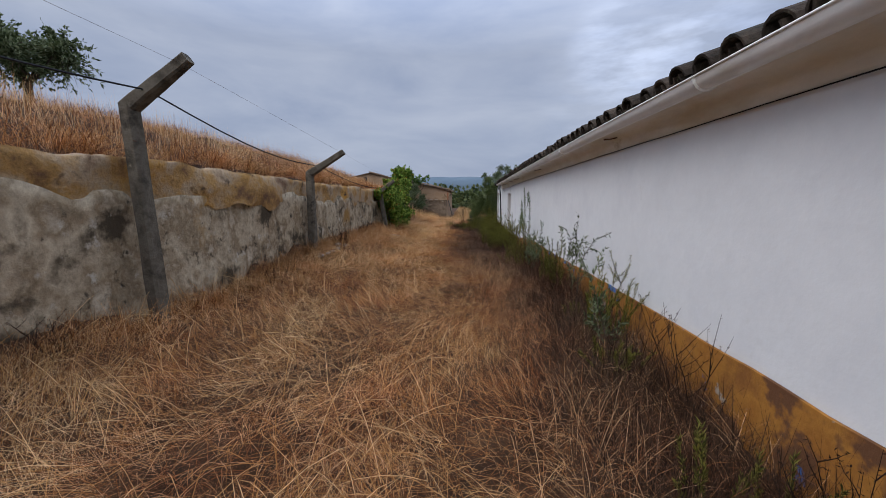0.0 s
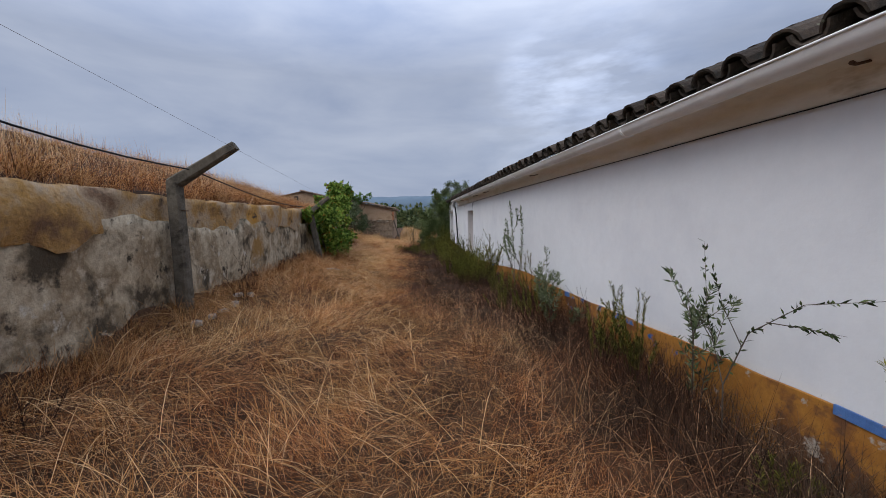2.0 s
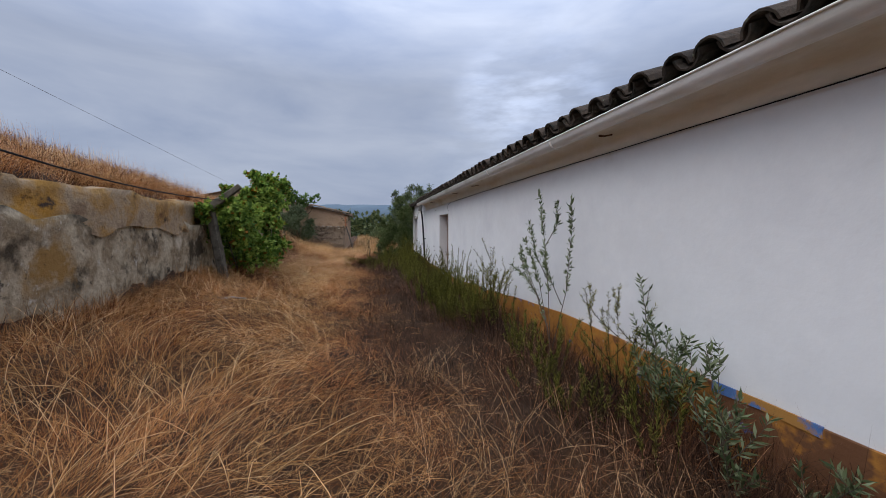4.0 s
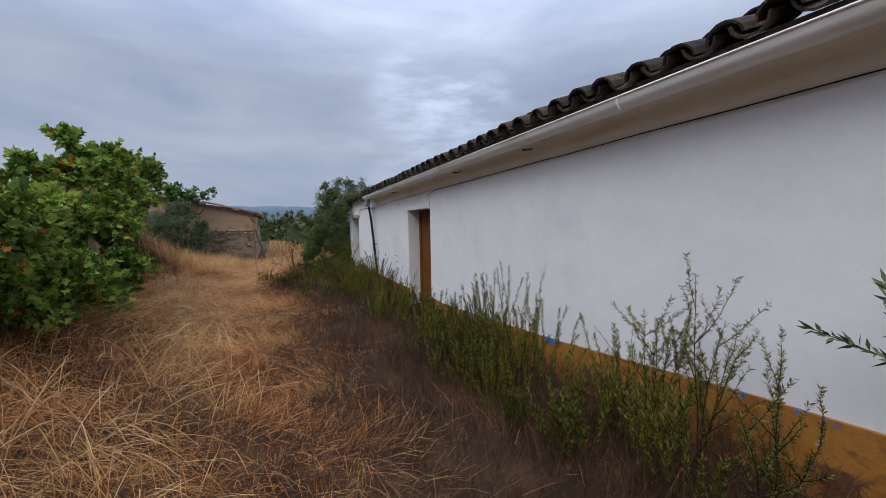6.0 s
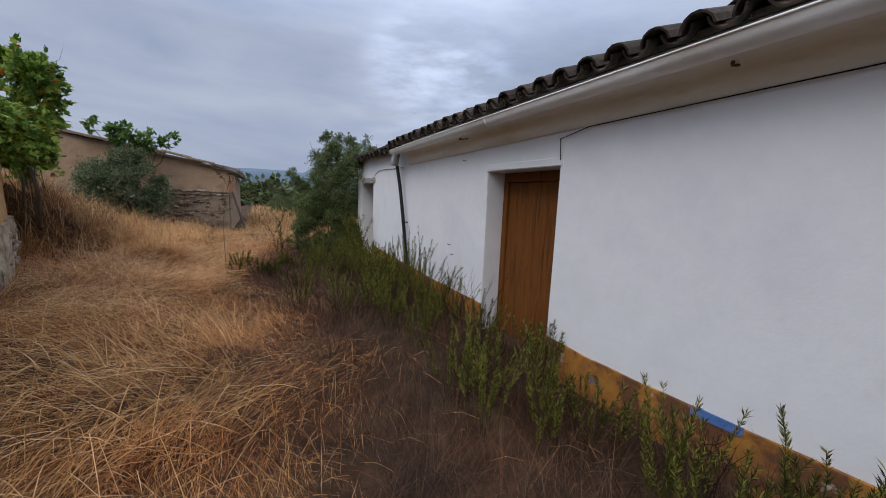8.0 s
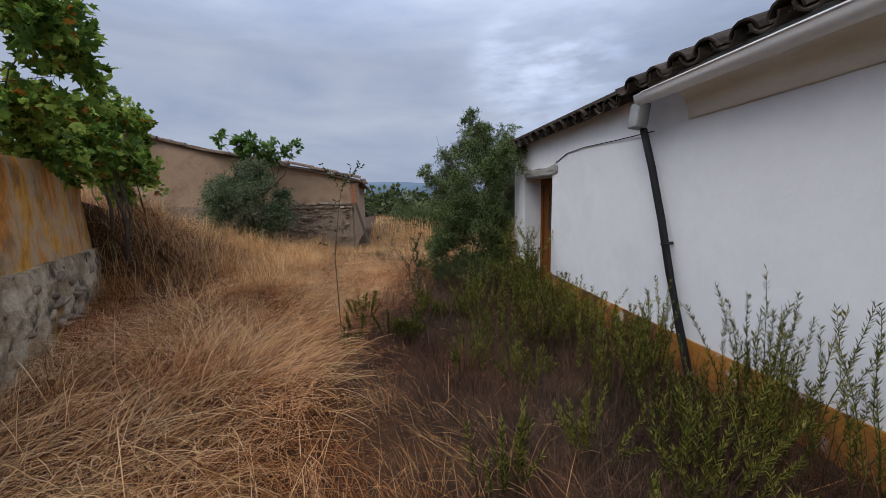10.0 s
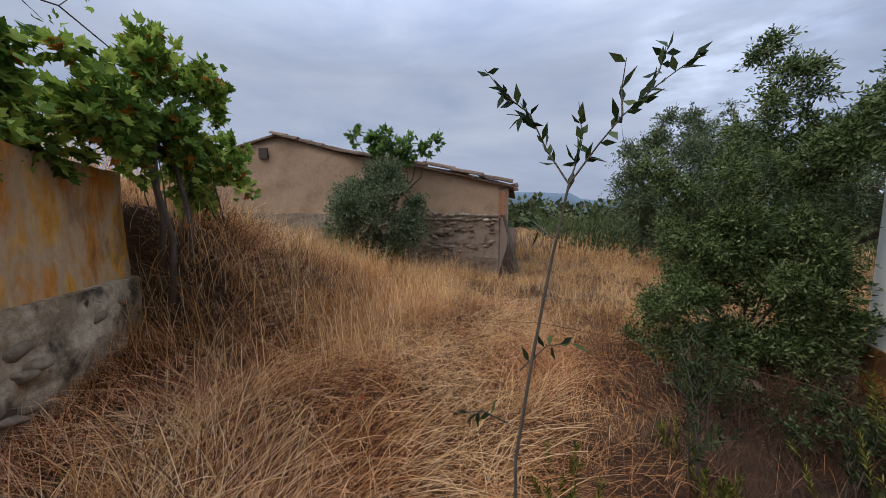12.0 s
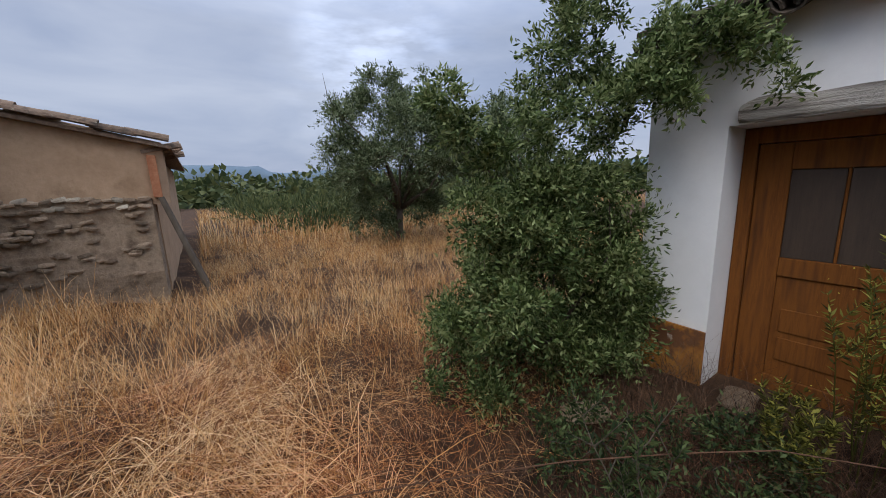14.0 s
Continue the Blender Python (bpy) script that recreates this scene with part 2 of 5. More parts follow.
RUINTILE = material("faded_clay_tile", [(0.10, 0.066, 0.045), (0.21, 0.145, 0.10), (0.07, 0.056, 0.044)], scale=7, rough=1.0, bump=0.6, bump_scale=45, fine=0.4, piece=0.4,
                    spots=[((0.30, 0.26, 0.19), 9.0, 0.62)])
YELLOW = leafy("yellow_flower", [(0.34, 0.27, 0.03), (0.5, 0.42, 0.06)], island=0.3)
BARK = material("bark", [(0.07, 0.055, 0.04), (0.13, 0.105, 0.08)], scale=14, rough=0.95, bump=0.7, bump_scale=50, fine=0.3, stretch=(1, 1, 0.4))
# distance haze is mixed into this blue-grey, over green woods
HILL = material("hazed_hill", [(0.10, 0.14, 0.18), (0.13, 0.175, 0.21)], scale=0.012, rough=1.0, bump=0.0, fine=0.2)
DRY = leafy("dry_grass", [(0.060, 0.020, 0.006), (0.19, 0.068, 0.017), (0.35, 0.144, 0.039), (0.66, 0.38, 0.16)], island=0.58, rough=0.8, translucent=0.2,
            patches=((1.06, 0.86, 0.74), (1.0, 1.03, 1.0)))
DRYMID = leafy("straw", [(0.085, 0.032, 0.012), (0.27, 0.112, 0.040), (0.46, 0.235, 0.098), (0.76, 0.52, 0.30)], island=0.56, rough=0.75, translucent=0.25,
               patches=((1.02, 0.80, 0.70), (1.06, 1.04, 0.96)))
DRYPALE = leafy("pale_dry_grass", [(0.30, 0.140, 0.042), (0.62, 0.36, 0.14), (0.86, 0.62, 0.34)], island=0.48, rough=0.75, translucent=0.48, patches=((1.0, 0.88, 0.78), (1.06, 1.04, 1.0)))
# dead brown, darkened further to carry the shade inside dense weeds
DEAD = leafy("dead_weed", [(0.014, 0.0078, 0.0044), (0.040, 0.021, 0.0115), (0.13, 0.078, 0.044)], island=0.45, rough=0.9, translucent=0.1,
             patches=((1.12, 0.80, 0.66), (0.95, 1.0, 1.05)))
WEED = leafy("weed_leaf", [(0.036, 0.036, 0.007), (0.098, 0.102, 0.015), (0.28, 0.26, 0.052)], island=0.46, translucent=0.35)
OLIVE = leafy("olive_leaf", [(0.045, 0.066, 0.026), (0.105, 0.135, 0.055), (0.23, 0.265, 0.15)], island=0.42, scale=2.5, translucent=0.25)
DARKLEAF = leafy("dark_leaf", [(0.034, 0.056, 0.014), (0.090, 0.128, 0.034), (0.24, 0.28, 0.115)], island=0.44, scale=2.5, translucent=0.35)
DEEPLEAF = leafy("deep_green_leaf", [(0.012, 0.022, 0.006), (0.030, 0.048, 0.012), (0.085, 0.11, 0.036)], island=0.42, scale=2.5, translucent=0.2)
VINE = leafy("vine_leaf", [(0.07, 0.13, 0.020), (0.17, 0.27, 0.042), (0.36, 0.45, 0.085)], island=0.42, scale=2.0, autumn=((0.34, 0.14, 0.02), 0.955), translucent=0.4)
FIG = leafy("fig_leaf", [(0.06, 0.12, 0.024), (0.12, 0.21, 0.045), (0.20, 0.29, 0.08)], island=0.35, translucent=0.4)
SCRUB = leafy("scrub_leaf", [(0.036, 0.052, 0.018), (0.068, 0.088, 0.030), (0.13, 0.14, 0.05)], island=0.4, scale=0.3)


# ---- small tools ----
def lerp(y, pairs):
    return float(np.interp(y, [p[0] for p in pairs], [p[1] for p in pairs]))


def mesh_of(name, bm, mat, smooth=False):
    me = bpy.data.meshes.new(name)
    bmesh.ops.recalc_face_normals(bm, faces=bm.faces[:])
    bm.to_mesh(me)
    bm.free()
    if smooth:
        me.polygons.foreach_set("use_smooth", [True] * len(me.polygons))
    me.materials.append(mat)
    return me


def part(name, bm, mat, parent=None, label="", smooth=False):
    ob = new(name, mesh_of(name, bm, mat, smooth) if isinstance(bm, bmesh.types.BMesh) else bm)
    ob.parent = parent
    if label:
        ob["label"] = label
    return ob


def thing(name, at, label, category, group="", kind=""):
    ob = new(name)
    ob.empty_display_size = 0.1
    ob.location = at
    return tagged(ob, label, category, group, kind)


def box(bm, x0, y0, z0, x1, y1, z1, m=None):
    v = [bm.verts.new((x, y, z)) for x in (x0, x1) for y in (y0, y1) for z in (z0, z1)]
    if m is not None:
        for a in v:
            a.co = m @ a.co
    for f in ((0, 1, 3, 2), (4, 6, 7, 5), (0, 4, 5, 1), (2, 3, 7, 6), (0, 2, 6, 4), (1, 5, 7, 3)):
        bm.faces.new([v[i] for i in f])
    return v


def bevelled(bm, w=0.01, seg=1):
    bmesh.ops.bevel(bm, geom=bm.edges[:], offset=w, segments=seg, affect="EDGES", profile=0.5)
    return bm


def roughen(bm, amount, scale, seed=0.0):
    for v in bm.verts:
        v.co += Vector(noise.noise_vector(v.co * scale + Vector((seed, seed, seed)))) * amount
    return bm


def tube(bm, pts, radii, sides=8, cap=True):
    """A tube along points; one ring a point."""
    rings = []
    pts = [Vector(p) for p in pts]
    for i, p in enumerate(pts):
        d = (pts[min(i + 1, len(pts) - 1)] - pts[max(i - 1, 0)]).normalized()
        a = d.cross(Vector((0, 0, 1)) if abs(d.z) < 0.95 else Vector((1, 0, 0))).normalized()
        b = d.cross(a)
        r = radii[i] if isinstance(radii, (list, tuple)) else radii
        rings.append([bm.verts.new(p + a * math.cos(k * math.tau / sides) * r + b * math.sin(k * math.tau / sides) * r) for k in range(sides)])
    for r0, r1 in zip(rings, rings[1:]):
        for k in range(sides):
            bm.faces.new((r0[k], r0[(k + 1) % sides], r1[(k + 1) % sides], r1[k]))
    if cap and sides > 2:
        bm.faces.new(rings[0])
        bm.faces.new(rings[-1])
    return bm


def mesh_arrays(name, verts, faces_flat, sizes, mat):
    """A mesh from arrays: vertices, the flat list of corner numbers, and corners a face."""
    me = bpy.data.meshes.new(name)
    me.vertices.add(len(verts))
    me.vertices.foreach_set("co", np.asarray(verts, np.float32).ravel())
    me.loops.add(len(faces_flat))
    me.loops.foreach_set("vertex_index", np.asarray(faces_flat, np.int32))
    me.polygons.add(len(sizes))
    starts = np.concatenate([[0], np.cumsum(sizes)[:-1]])
    me.polygons.foreach_set("loop_start", starts.astype(np.int32))
    me.update(calc_edges=True)
    me.materials.append(mat)
    return me


def ribbons(name, base, az, lean0, lean1, length, width, mat, segs=3, flat=None):
    """Blades: ribbons that start at base, head off at azimuth az and bend from lean0 to lean1 (radians from upright)."""
    n = len(base)
    rng = np.random.default_rng(len(name) + n)
    ca, sa = np.cos(az), np.sin(az)
    side = np.stack([-sa, ca, np.zeros(n)], 1)
    tw = rng.uniform(-0.9, 0.9, n)
    pts = [np.array(base, float)]
    for s in range(segs):
        le = lean0 + (lean1 - lean0) * (s + 0.5) / segs
        step = np.stack([np.sin(le) * ca, np.sin(le) * sa, np.cos(le)], 1) * (length / segs)[:, None]
        pts.append(pts[-1] + step)
    up = np.stack([ca * 0.6, sa * 0.6, np.full(n, 0.8)], 1)
    wd = side * np.cos(tw)[:, None] + up * np.sin(tw)[:, None]
    rows = []
    for s in range(segs):
        w = (width * (1.0 if s else 0.8) * (1 - 0.25 * s / segs))[:, None] * 0.5
        rows += [pts[s] - wd * w, pts[s] + wd * w]
    rows.append(pts[segs])
    k = len(rows)
    verts = np.stack(rows, 1).reshape(-1, 3)
    quads = []
    for s in range(segs - 1):
        quads.append([2 * s, 2 * s + 1, 2 * s + 3, 2 * s + 2])
    off = (np.arange(n) * k)[:, None]
    loops, sizes = [], []
    pat = [i for q in quads for i in q] + [2 * segs - 2, 2 * segs - 1, 2 * segs]
    flatl = (off + np.array(pat)[None]).ravel()
    sizes = np.tile([4] * len(quads) + [3], n)
    return mesh_arrays(name, verts, flatl, sizes, mat)


def leaves(name, centres, dirs, length, width, mat, fold=0.0, rng=None, shape="lance"):
    """Leaves, each a small folded blade of two to six faces, at centres, pointing along dirs."""
    n = len(centres)
    rng = rng or np.random.default_rng(n)
    d = dirs / np.linalg.norm(dirs, axis=1, keepdims=True)
    r = rng.normal(size=(n, 3))
    s = np.cross(d, r)
    s /= np.linalg.norm(s, axis=1, keepdims=True) + 1e-9
    u = np.cross(s, d)
    L, W = np.broadcast_to(length, n)[:, None], np.broadcast_to(width, n)[:, None]
    c = np.asarray(centres, float)
    if shape == "lance":
        rows = [c, c + d * L * 0.45 + s * W * 0.5 + u * W * 0.12, c + d * L - u * L * 0.08, c + d * L * 0.45 - s * W * 0.5 + u * W * 0.12]
        pat, size = [0, 1, 2, 3], [4]
    else:
        angles = [-2.5, -1.75, -1.35, -0.75, -0.4, 0.0, 0.4, 0.75, 1.35, 1.75, 2.5]
        reach = [0.42, 0.62, 0.42, 0.80, 0.50, 1.0, 0.50, 0.80, 0.42, 0.62, 0.42]
        rows = [c + d * L * 0.08]
        for a, q in zip(angles, reach):
            rows.append(c + (d * math.cos(a) * L + s * math.sin(a) * W) * q * 0.62 + d * L * 0.3 - u * L * 0.14 * q + u * 0.08 * W * rng.normal(size=(n, 1)))
        pat = [i for j in range(1, 11) for i in (0, j, j + 1)]
        size = [3] * 10
    k = len(rows)
    verts = np.stack(rows, 1).reshape(-1, 3)
    flatl = ((np.arange(n) * k)[:, None] + np.array(pat)[None]).ravel()
    return mesh_arrays(name, verts, flatl, np.tile(size, n), mat)


# ---- the ground ----
FOOT_L = [(-12, 0.25), (0, 0.28), (5, 0.33), (8, 0.45), (13, 0.50), (16, 0.35), (19, 0.0), (21.0, -0.12), (22.3, 0.03), (23.3, 0.28), (25, 0.20), (27, 0.10), (31, -0.05), (60, -0.1)]
WALL_X = [(-12, -3.55), (19, -3.55), (21.4, -4.10), (22.2, -4.40), (23.3, -4.88), (60, -4.88)]     # front of the retaining wall, which bends away at its end
WALL_END = 23.3
MID = [(-12, 0.0), (0, 0.0), (6, -0.02), (12, -0.06), (16, -0.08), (20, -0.20), (23, -0.20), (28, -0.15), (60, -0.15)]
FOOT_R = [(-12, 0.15), (0, 0.15), (6, 0.1), (10, 0.0), (14, -0.2), (16, -0.27), (24, -0.22), (30, -0.15), (60, -0.15)]
BANK = [(-12, 2.05), (9, 1.98), (15, 1.85), (20, 1.62), (22.3, 1.60), (23.6, 1.55), (24.6, 1.25), (26, 0.75), (28, 0.30), (30, 0.1), (40, 0.0), (60, 0)]
RISE = [(-12, 1.0), (14, 1.05), (20, 1.10), (23, 0.85), (26, 0.45), (30, 0.25), (45, 0.15), (90, 0.1)]


def ground(x, y):
    """Height of the ground: the grassy lane, the bank behind the retaining wall, and the open field beyond."""
    x, y = np.asarray(x, float), np.asarray(y, float)

    def along(t):
        return np.interp(y, [p[0] for p in t], [p[1] for p in t])

    l, c, r, b, q = along(FOOT_L), along(MID), along(FOOT_R), along(BANK), along(RISE)
    w = np.interp(y, [p[0] for p in WALL_X], [p[1] for p in WALL_X])
    u = np.clip((-0.9 - x) / (-0.95 - w), 0, 1)
    lane = np.where(x < -0.9, c + (l - c) * u ** 2 * (3 - 2 * u) ** 0.6, c + (r - c) * np.clip((x + 0.9) / 2.9, 0, 1) ** 1.5)
    e = x - w - 3.55
    hill = b + q * (np.clip(-3.75 - e, 0, 3.2) * 0.36 + np.clip(-6.95 - e, 0, 12) * 0.18 + np.clip(-18.95 - e, 0, 60) * 0.05)
    k = np.clip((w - 0.06 - x) / 0.14, 0, 1)
    past = np.clip((y - WALL_END + 0.1) / 0.5, 0, 1)
    soft = np.clip((-3.1 - x) / 2.3, 0, 1)
    soft = soft ** 2 * (3 - 2 * soft)
    m = k * (1 - past) + soft * past
    z = lane * (1 - m) + hill * m
    bumps = 0.06 * np.sin(x * 2.1 + y * 0.7) * np.sin(y * 1.7 - x) + 0.05 * np.sin(x * 5.3 + 1.0 + np.sin(y * 1.3)) * np.sin(y * 4.1 + x)
    near = np.clip((2.0 - x) / 0.4, 0, 1)
    far = np.clip((np.hypot(x, y - 10) - 45) / 200, 0, 1)
    return z + bumps * near * (1 - far) - 6.0 * far


def steps(lo, hi, fine_lo, fine_hi, fine, grow=1.25):
    out = list(np.arange(fine_lo, fine_hi + 1e-6, fine))
    d = fine
    while out[-1] < hi:
        d *= grow
        out.append(out[-1] + d)
    d = fine
    while out[0] > lo:
        d *= grow
        out.insert(0, out[0] - d)
    return np.array(out)


gx, gy = steps(-900, 900, -8, 4, 0.14), steps(-300, 2500, -3, 30, 0.16)
XX, YY = np.meshgrid(gx, gy, indexing="ij")
ZZ = ground(XX, YY)
nx, ny = len(gx), len(gy)
idx = np.arange(nx * ny).reshape(nx, ny)
quads = np.stack([idx[:-1, :-1], idx[1:, :-1], idx[1:, 1:], idx[:-1, 1:]], -1).reshape(-1, 4)
gm = mesh_arrays("ground", np.stack([XX, YY, ZZ], -1).reshape(-1, 3), quads.ravel(), np.full(len(quads), 4), EARTH)
gm.polygons.foreach_set("use_smooth", [True] * len(gm.polygons))
tagged(new("ground", gm), "brown earth under matted dry straw, with a grassy bank", "ground", kind="structure")

# ---- the white farmhouse ----
WX, Y0, Y1, TOP = 2.0, -7.0, 24.62, 2.62
BANDTOP = [(-7, 0.68), (1.5, 0.66), (5, 0.60), (8, 0.50), (10, 0.50), (11.3, 0.42), (12.8, 0.28), (15.4, 0.12), (19, 0.10), (22, 0.16), (25.1, 0.28)]
DOORS = [(16.33, 17.58, -0.38, 1.845, 0.28), (22.94, 24.08, -0.32, 1.80, 0.36)]   # y0, y1, sill, head, depth of the recess
CORN = [(-7, 2.32), (5, 2.285), (12, 2.235), (19, 2.13), (20.7, 2.10), (25.1, 2.10)]
LIP = [(-7, 2.50), (5, 2.50), (12, 2.445), (20.7, 2.365), (25.1, 2.35)]

house = thing("farmhouse", (4.5, 9, 0), "long whitewashed farmhouse with ochre base band and clay tile roof", "house")


def front_wall():
    bm = bmesh.new()
    ys = sorted({Y0, Y1, *[d[0] for d in DOORS], *[d[1] for d in DOORS], *np.arange(-6, 25, 0.5)})
    zs = sorted({-0.9, TOP, *[d[2] for d in DOORS], *[d[3] for d in DOORS], *np.arange(0, 2.5, 0.4)})

    def hole(y, z):
        return next((d for d in DOORS if d[0] < y < d[1] and d[2] < z < d[3]), None)

    grid = {}

    def v(x, y, z):
        key = (round(x, 4), round(y, 4), round(z, 4))
        if key not in grid:
            n = noise.noise(Vector((0, y * 0.55, z * 0.9))) * 0.012 + noise.noise(Vector((5, y * 2.2, z * 2.4))) * 0.005
            grid[key] = bm.verts.new((x + (n if x == WX else 0), y, z))
        return grid[key]

    for a, b in zip(ys, ys[1:]):
        for c, d in zip(zs, zs[1:]):
            if hole((a + b) / 2, (c + d) / 2):
                continue
            bm.faces.new((v(WX, a, c), v(WX, b, c), v(WX, b, d), v(WX, a, d)))
    back = WX + 0.5
    for y0, y1, s, h, dep in DOORS:
        zz = [z for z in zs if s <= z <= h]
        yy = [y for y in ys if y0 <= y <= y1]
        for c, d in zip(zz, zz[1:]):
            for y in (y0, y1):
                bm.faces.new((v(WX, y, c), v(back, y, c), v(back, y, d), v(WX, y, d)))
        for a, b in zip(yy, yy[1:]):
            for z in (s, h):
                bm.faces.new((v(WX, a, z), v(back, a, z), v(back, b, z), v(WX, b, z)))
    y0, y1 = Y0, Y1
    for pts in (((WX, y0, -0.9), (7, y0, -0.9), (7, y0, TOP), (WX, y0, TOP)), ((WX, y1, -0.9), (7, y1, -0.9), (7, y1, TOP), (WX, y1, TOP)),
                ((7, y0, -0.9), (7, y1, -0.9), (7, y1, TOP), (7, y0, TOP))):
        bm.faces.new([bm.verts.new(p) for p in pts])
    ridge = [bm.verts.new(p) for p in ((WX, y1, TOP), (7, y1, TOP), (4.5, y1, 3.55))]
    bm.faces.new(ridge)
    bm.faces.new([bm.verts.new(p) for p in ((WX, y0, TOP), (7, y0, TOP), (4.5, y0, 3.55))])
    return bm


house_inv = Matrix.Translation((-4.5, -9, 0))


def hpart(name, bm, mat, label="", smooth=False, parent=None):
    """A part of the farmhouse, given in world places."""
    bm.transform(house_inv)
    return part(name, bm, mat, parent or house, label, smooth)


hpart("wall", front_wall(), WHITE, "uneven whitewashed plaster wall")
bm = bmesh.new()
for sx in (-1, 1):
    x0, z0 = 4.5, 3.56
    x1, z1 = 4.5 + sx * 2.72, 2.55
    a = [bm.verts.new((x, y, z)) for y in (Y0 - 0.15, Y1 + 0.04) for x, z in ((x0, z0), (x1, z1), (x1, z1 - 0.04), (x0, z0 - 0.04))]
    for f in ((0, 1, 5, 4), (3, 2, 6, 7), (1, 2, 6, 5), (0, 1, 2, 3), (4, 5, 6, 7)):
        bm.faces.new([a[i] for i in f])
hpart("roof", bm, TILE, "dark clay tile roof")


def strip(x_of, z_lo, z_hi, ya, yb, thick, step=0.25):
    """A sheet of paint or plaster that stands proud of the wall between two heights."""
    bm = bmesh.new()
    n = max(1, int((yb - ya) / step))
    rows = []
    for i in range(n + 1):
        y = ya + (yb - ya) * i / n
        lo, hi = z_lo(y), z_hi(y)
        rows.append([bm.verts.new((x, y, z)) for x, z in ((x_of, lo), (x_of - thick, lo), (x_of - thick, hi), (x_of, hi))])
    for r0, r1 in zip(rows, rows[1:]):
        for k in range(3):
            bm.faces.new((r0[k], r0[k + 1], r1[k + 1], r1[k]))
    for r in (rows[0], rows[-1]):
        bm.faces.new(r)
    return bm


def bandtop(y):
    return lerp(y, BANDTOP) + 0.012 * noise.noise(Vector((3, y * 2.5, 0))) + 0.008 * noise.noise(Vector((9, y * 9, 0)))


for ya, yb in ((Y0, 16.33), (17.58, 22.94), (24.08, Y1)):
    hpart("base_band", strip(WX - 0.004, lambda y: -0.7, bandtop, ya, yb, 0.022), OCHRE, "flaking ochre paint with blue patches beneath")
for ya, yb in ((4.2, 4.6), (6.4, 7.1), (7.5, 8.1), (12.85, 13.05), (14.6, 14.9)):
    hpart("paint_line", strip(WX - 0.02, lambda y: bandtop(y) - 0.05 - 0.02 * noise.noise(Vector((1, y * 4, 2))), lambda y: bandtop(y) + 0.012, ya, yb, 0.012), BLUE,
          "old blue paint line showing at the band's top")


def cornice():
    bm = bmesh.new()
    rows = []
    for y in np.arange(Y0, 20.56, 0.3):
        z, zl = lerp(y, CORN) + 0.006 * noise.noise(Vector((0, y * 1.3, 0))), lerp(y, LIP)
        prof = [(WX + 0.02, z - 0.004), (WX - 0.02, z - 0.006), (WX - 0.022, z + 0.012)]
        for k in range(7):
            a = k / 6 * math.pi / 2
            prof.append((WX - 0.025 - 0.19 * (1 - math.cos(a)), z + 0.014 + (zl - z - 0.05) * math.sin(a)))
        prof += [(WX - 0.215, zl + 0.02), (WX + 0.05, zl + 0.02)]
        rows.append([bm.verts.new((x, y, q)) for x, q in prof])
    for r0, r1 in zip(rows, rows[1:]):
        for k in range(len(r0) - 1):
            bm.faces.new((r0[k], r0[k + 1], r1[k + 1], r1[k]))
    bm.faces.new(rows[0])
    bm.faces.new(rows[-1])
    return bm


hpart("cornice", cornice(), CORNICE, "coved plaster cornice stained yellow-brown", True)


def gutter():
    bm = bmesh.new()
    rows = []
    R = 0.075
    for y in np.arange(Y0, 20.78, 0.3):
        zl = lerp(y, LIP)
        cx, cz = 1.725, zl - 0.005
        prof = [(cx + R * math.cos(a), cz - R * 1.05 * math.sin(a)) for a in np.linspace(0, math.pi, 9)]
        lip = (cx - R - 0.006, cz + 0.008)
        inner = [(cx + (R - 0.006) * math.cos(a), cz - (R - 0.006) * math.sin(a)) for a in np.linspace(math.pi, 0, 9)]
        rows.append([bm.verts.new((x, y, z)) for x, z in prof + [lip] + inner])
    for r0, r1 in zip(rows, rows[1:]):
        for k in range(len(r0)):
            j = (k + 1) % len(r0)
            bm.faces.new((r0[k], r0[j], r1[j], r1[k]))
    bm.faces.new(rows[0])
    bm.faces.new(rows[-1])
    return bm


gut = thing("gutter", (1.725, 9, 2.42), "weathered pale metal half-round gutter along the tiled eave", "gutter")
gmat = Matrix.Translation((-1.725, -9, -2.42))
bm = gutter()
bm.transform(gmat)
part("trough", bm, GUTTER, gut, "", True)
bm = bmesh.new()
tube(bm, [(1.648, y, lerp(y, LIP) + 0.004) for y in np.arange(Y0, 20.78, 0.5)], 0.008, 6)
bm.transform(gmat)
part("rolled_lip", bm, GUTTER, gut, "bright rolled edge", True)
for y in (2.6, 6.2, 9.8, 11.9, 17.2):
    bm = bmesh.new()
    tube(bm, [(1.725 + 0.084 * math.cos(a), y + dy, lerp(y, LIP) - 0.086 * math.sin(a)) for a in np.linspace(0.1, 3.0, 9) for dy in (0,)], 0.012, 6)
    bm.transform(gmat)
    part("joint_collar", bm, GUTTER, gut, "overlapping gutter joint")
for y in (4.53, 9.14, 13.2, 14.88, 18.0):
    z = lerp(y, LIP) - 0.10
    bm = bmesh.new()
    tube(bm, [(1.99, y + 0.01, z + 0.03), (1.84, y, z - 0.005), (1.76, y - 0.04, z - 0.015)], [0.008, 0.008, 0.011], 6)
    ob = part("bracket", bm, RUST)
    tagged(ob, "rusty iron spike sticking out of the stained cornice", "iron spike", "spikes under the gutter")

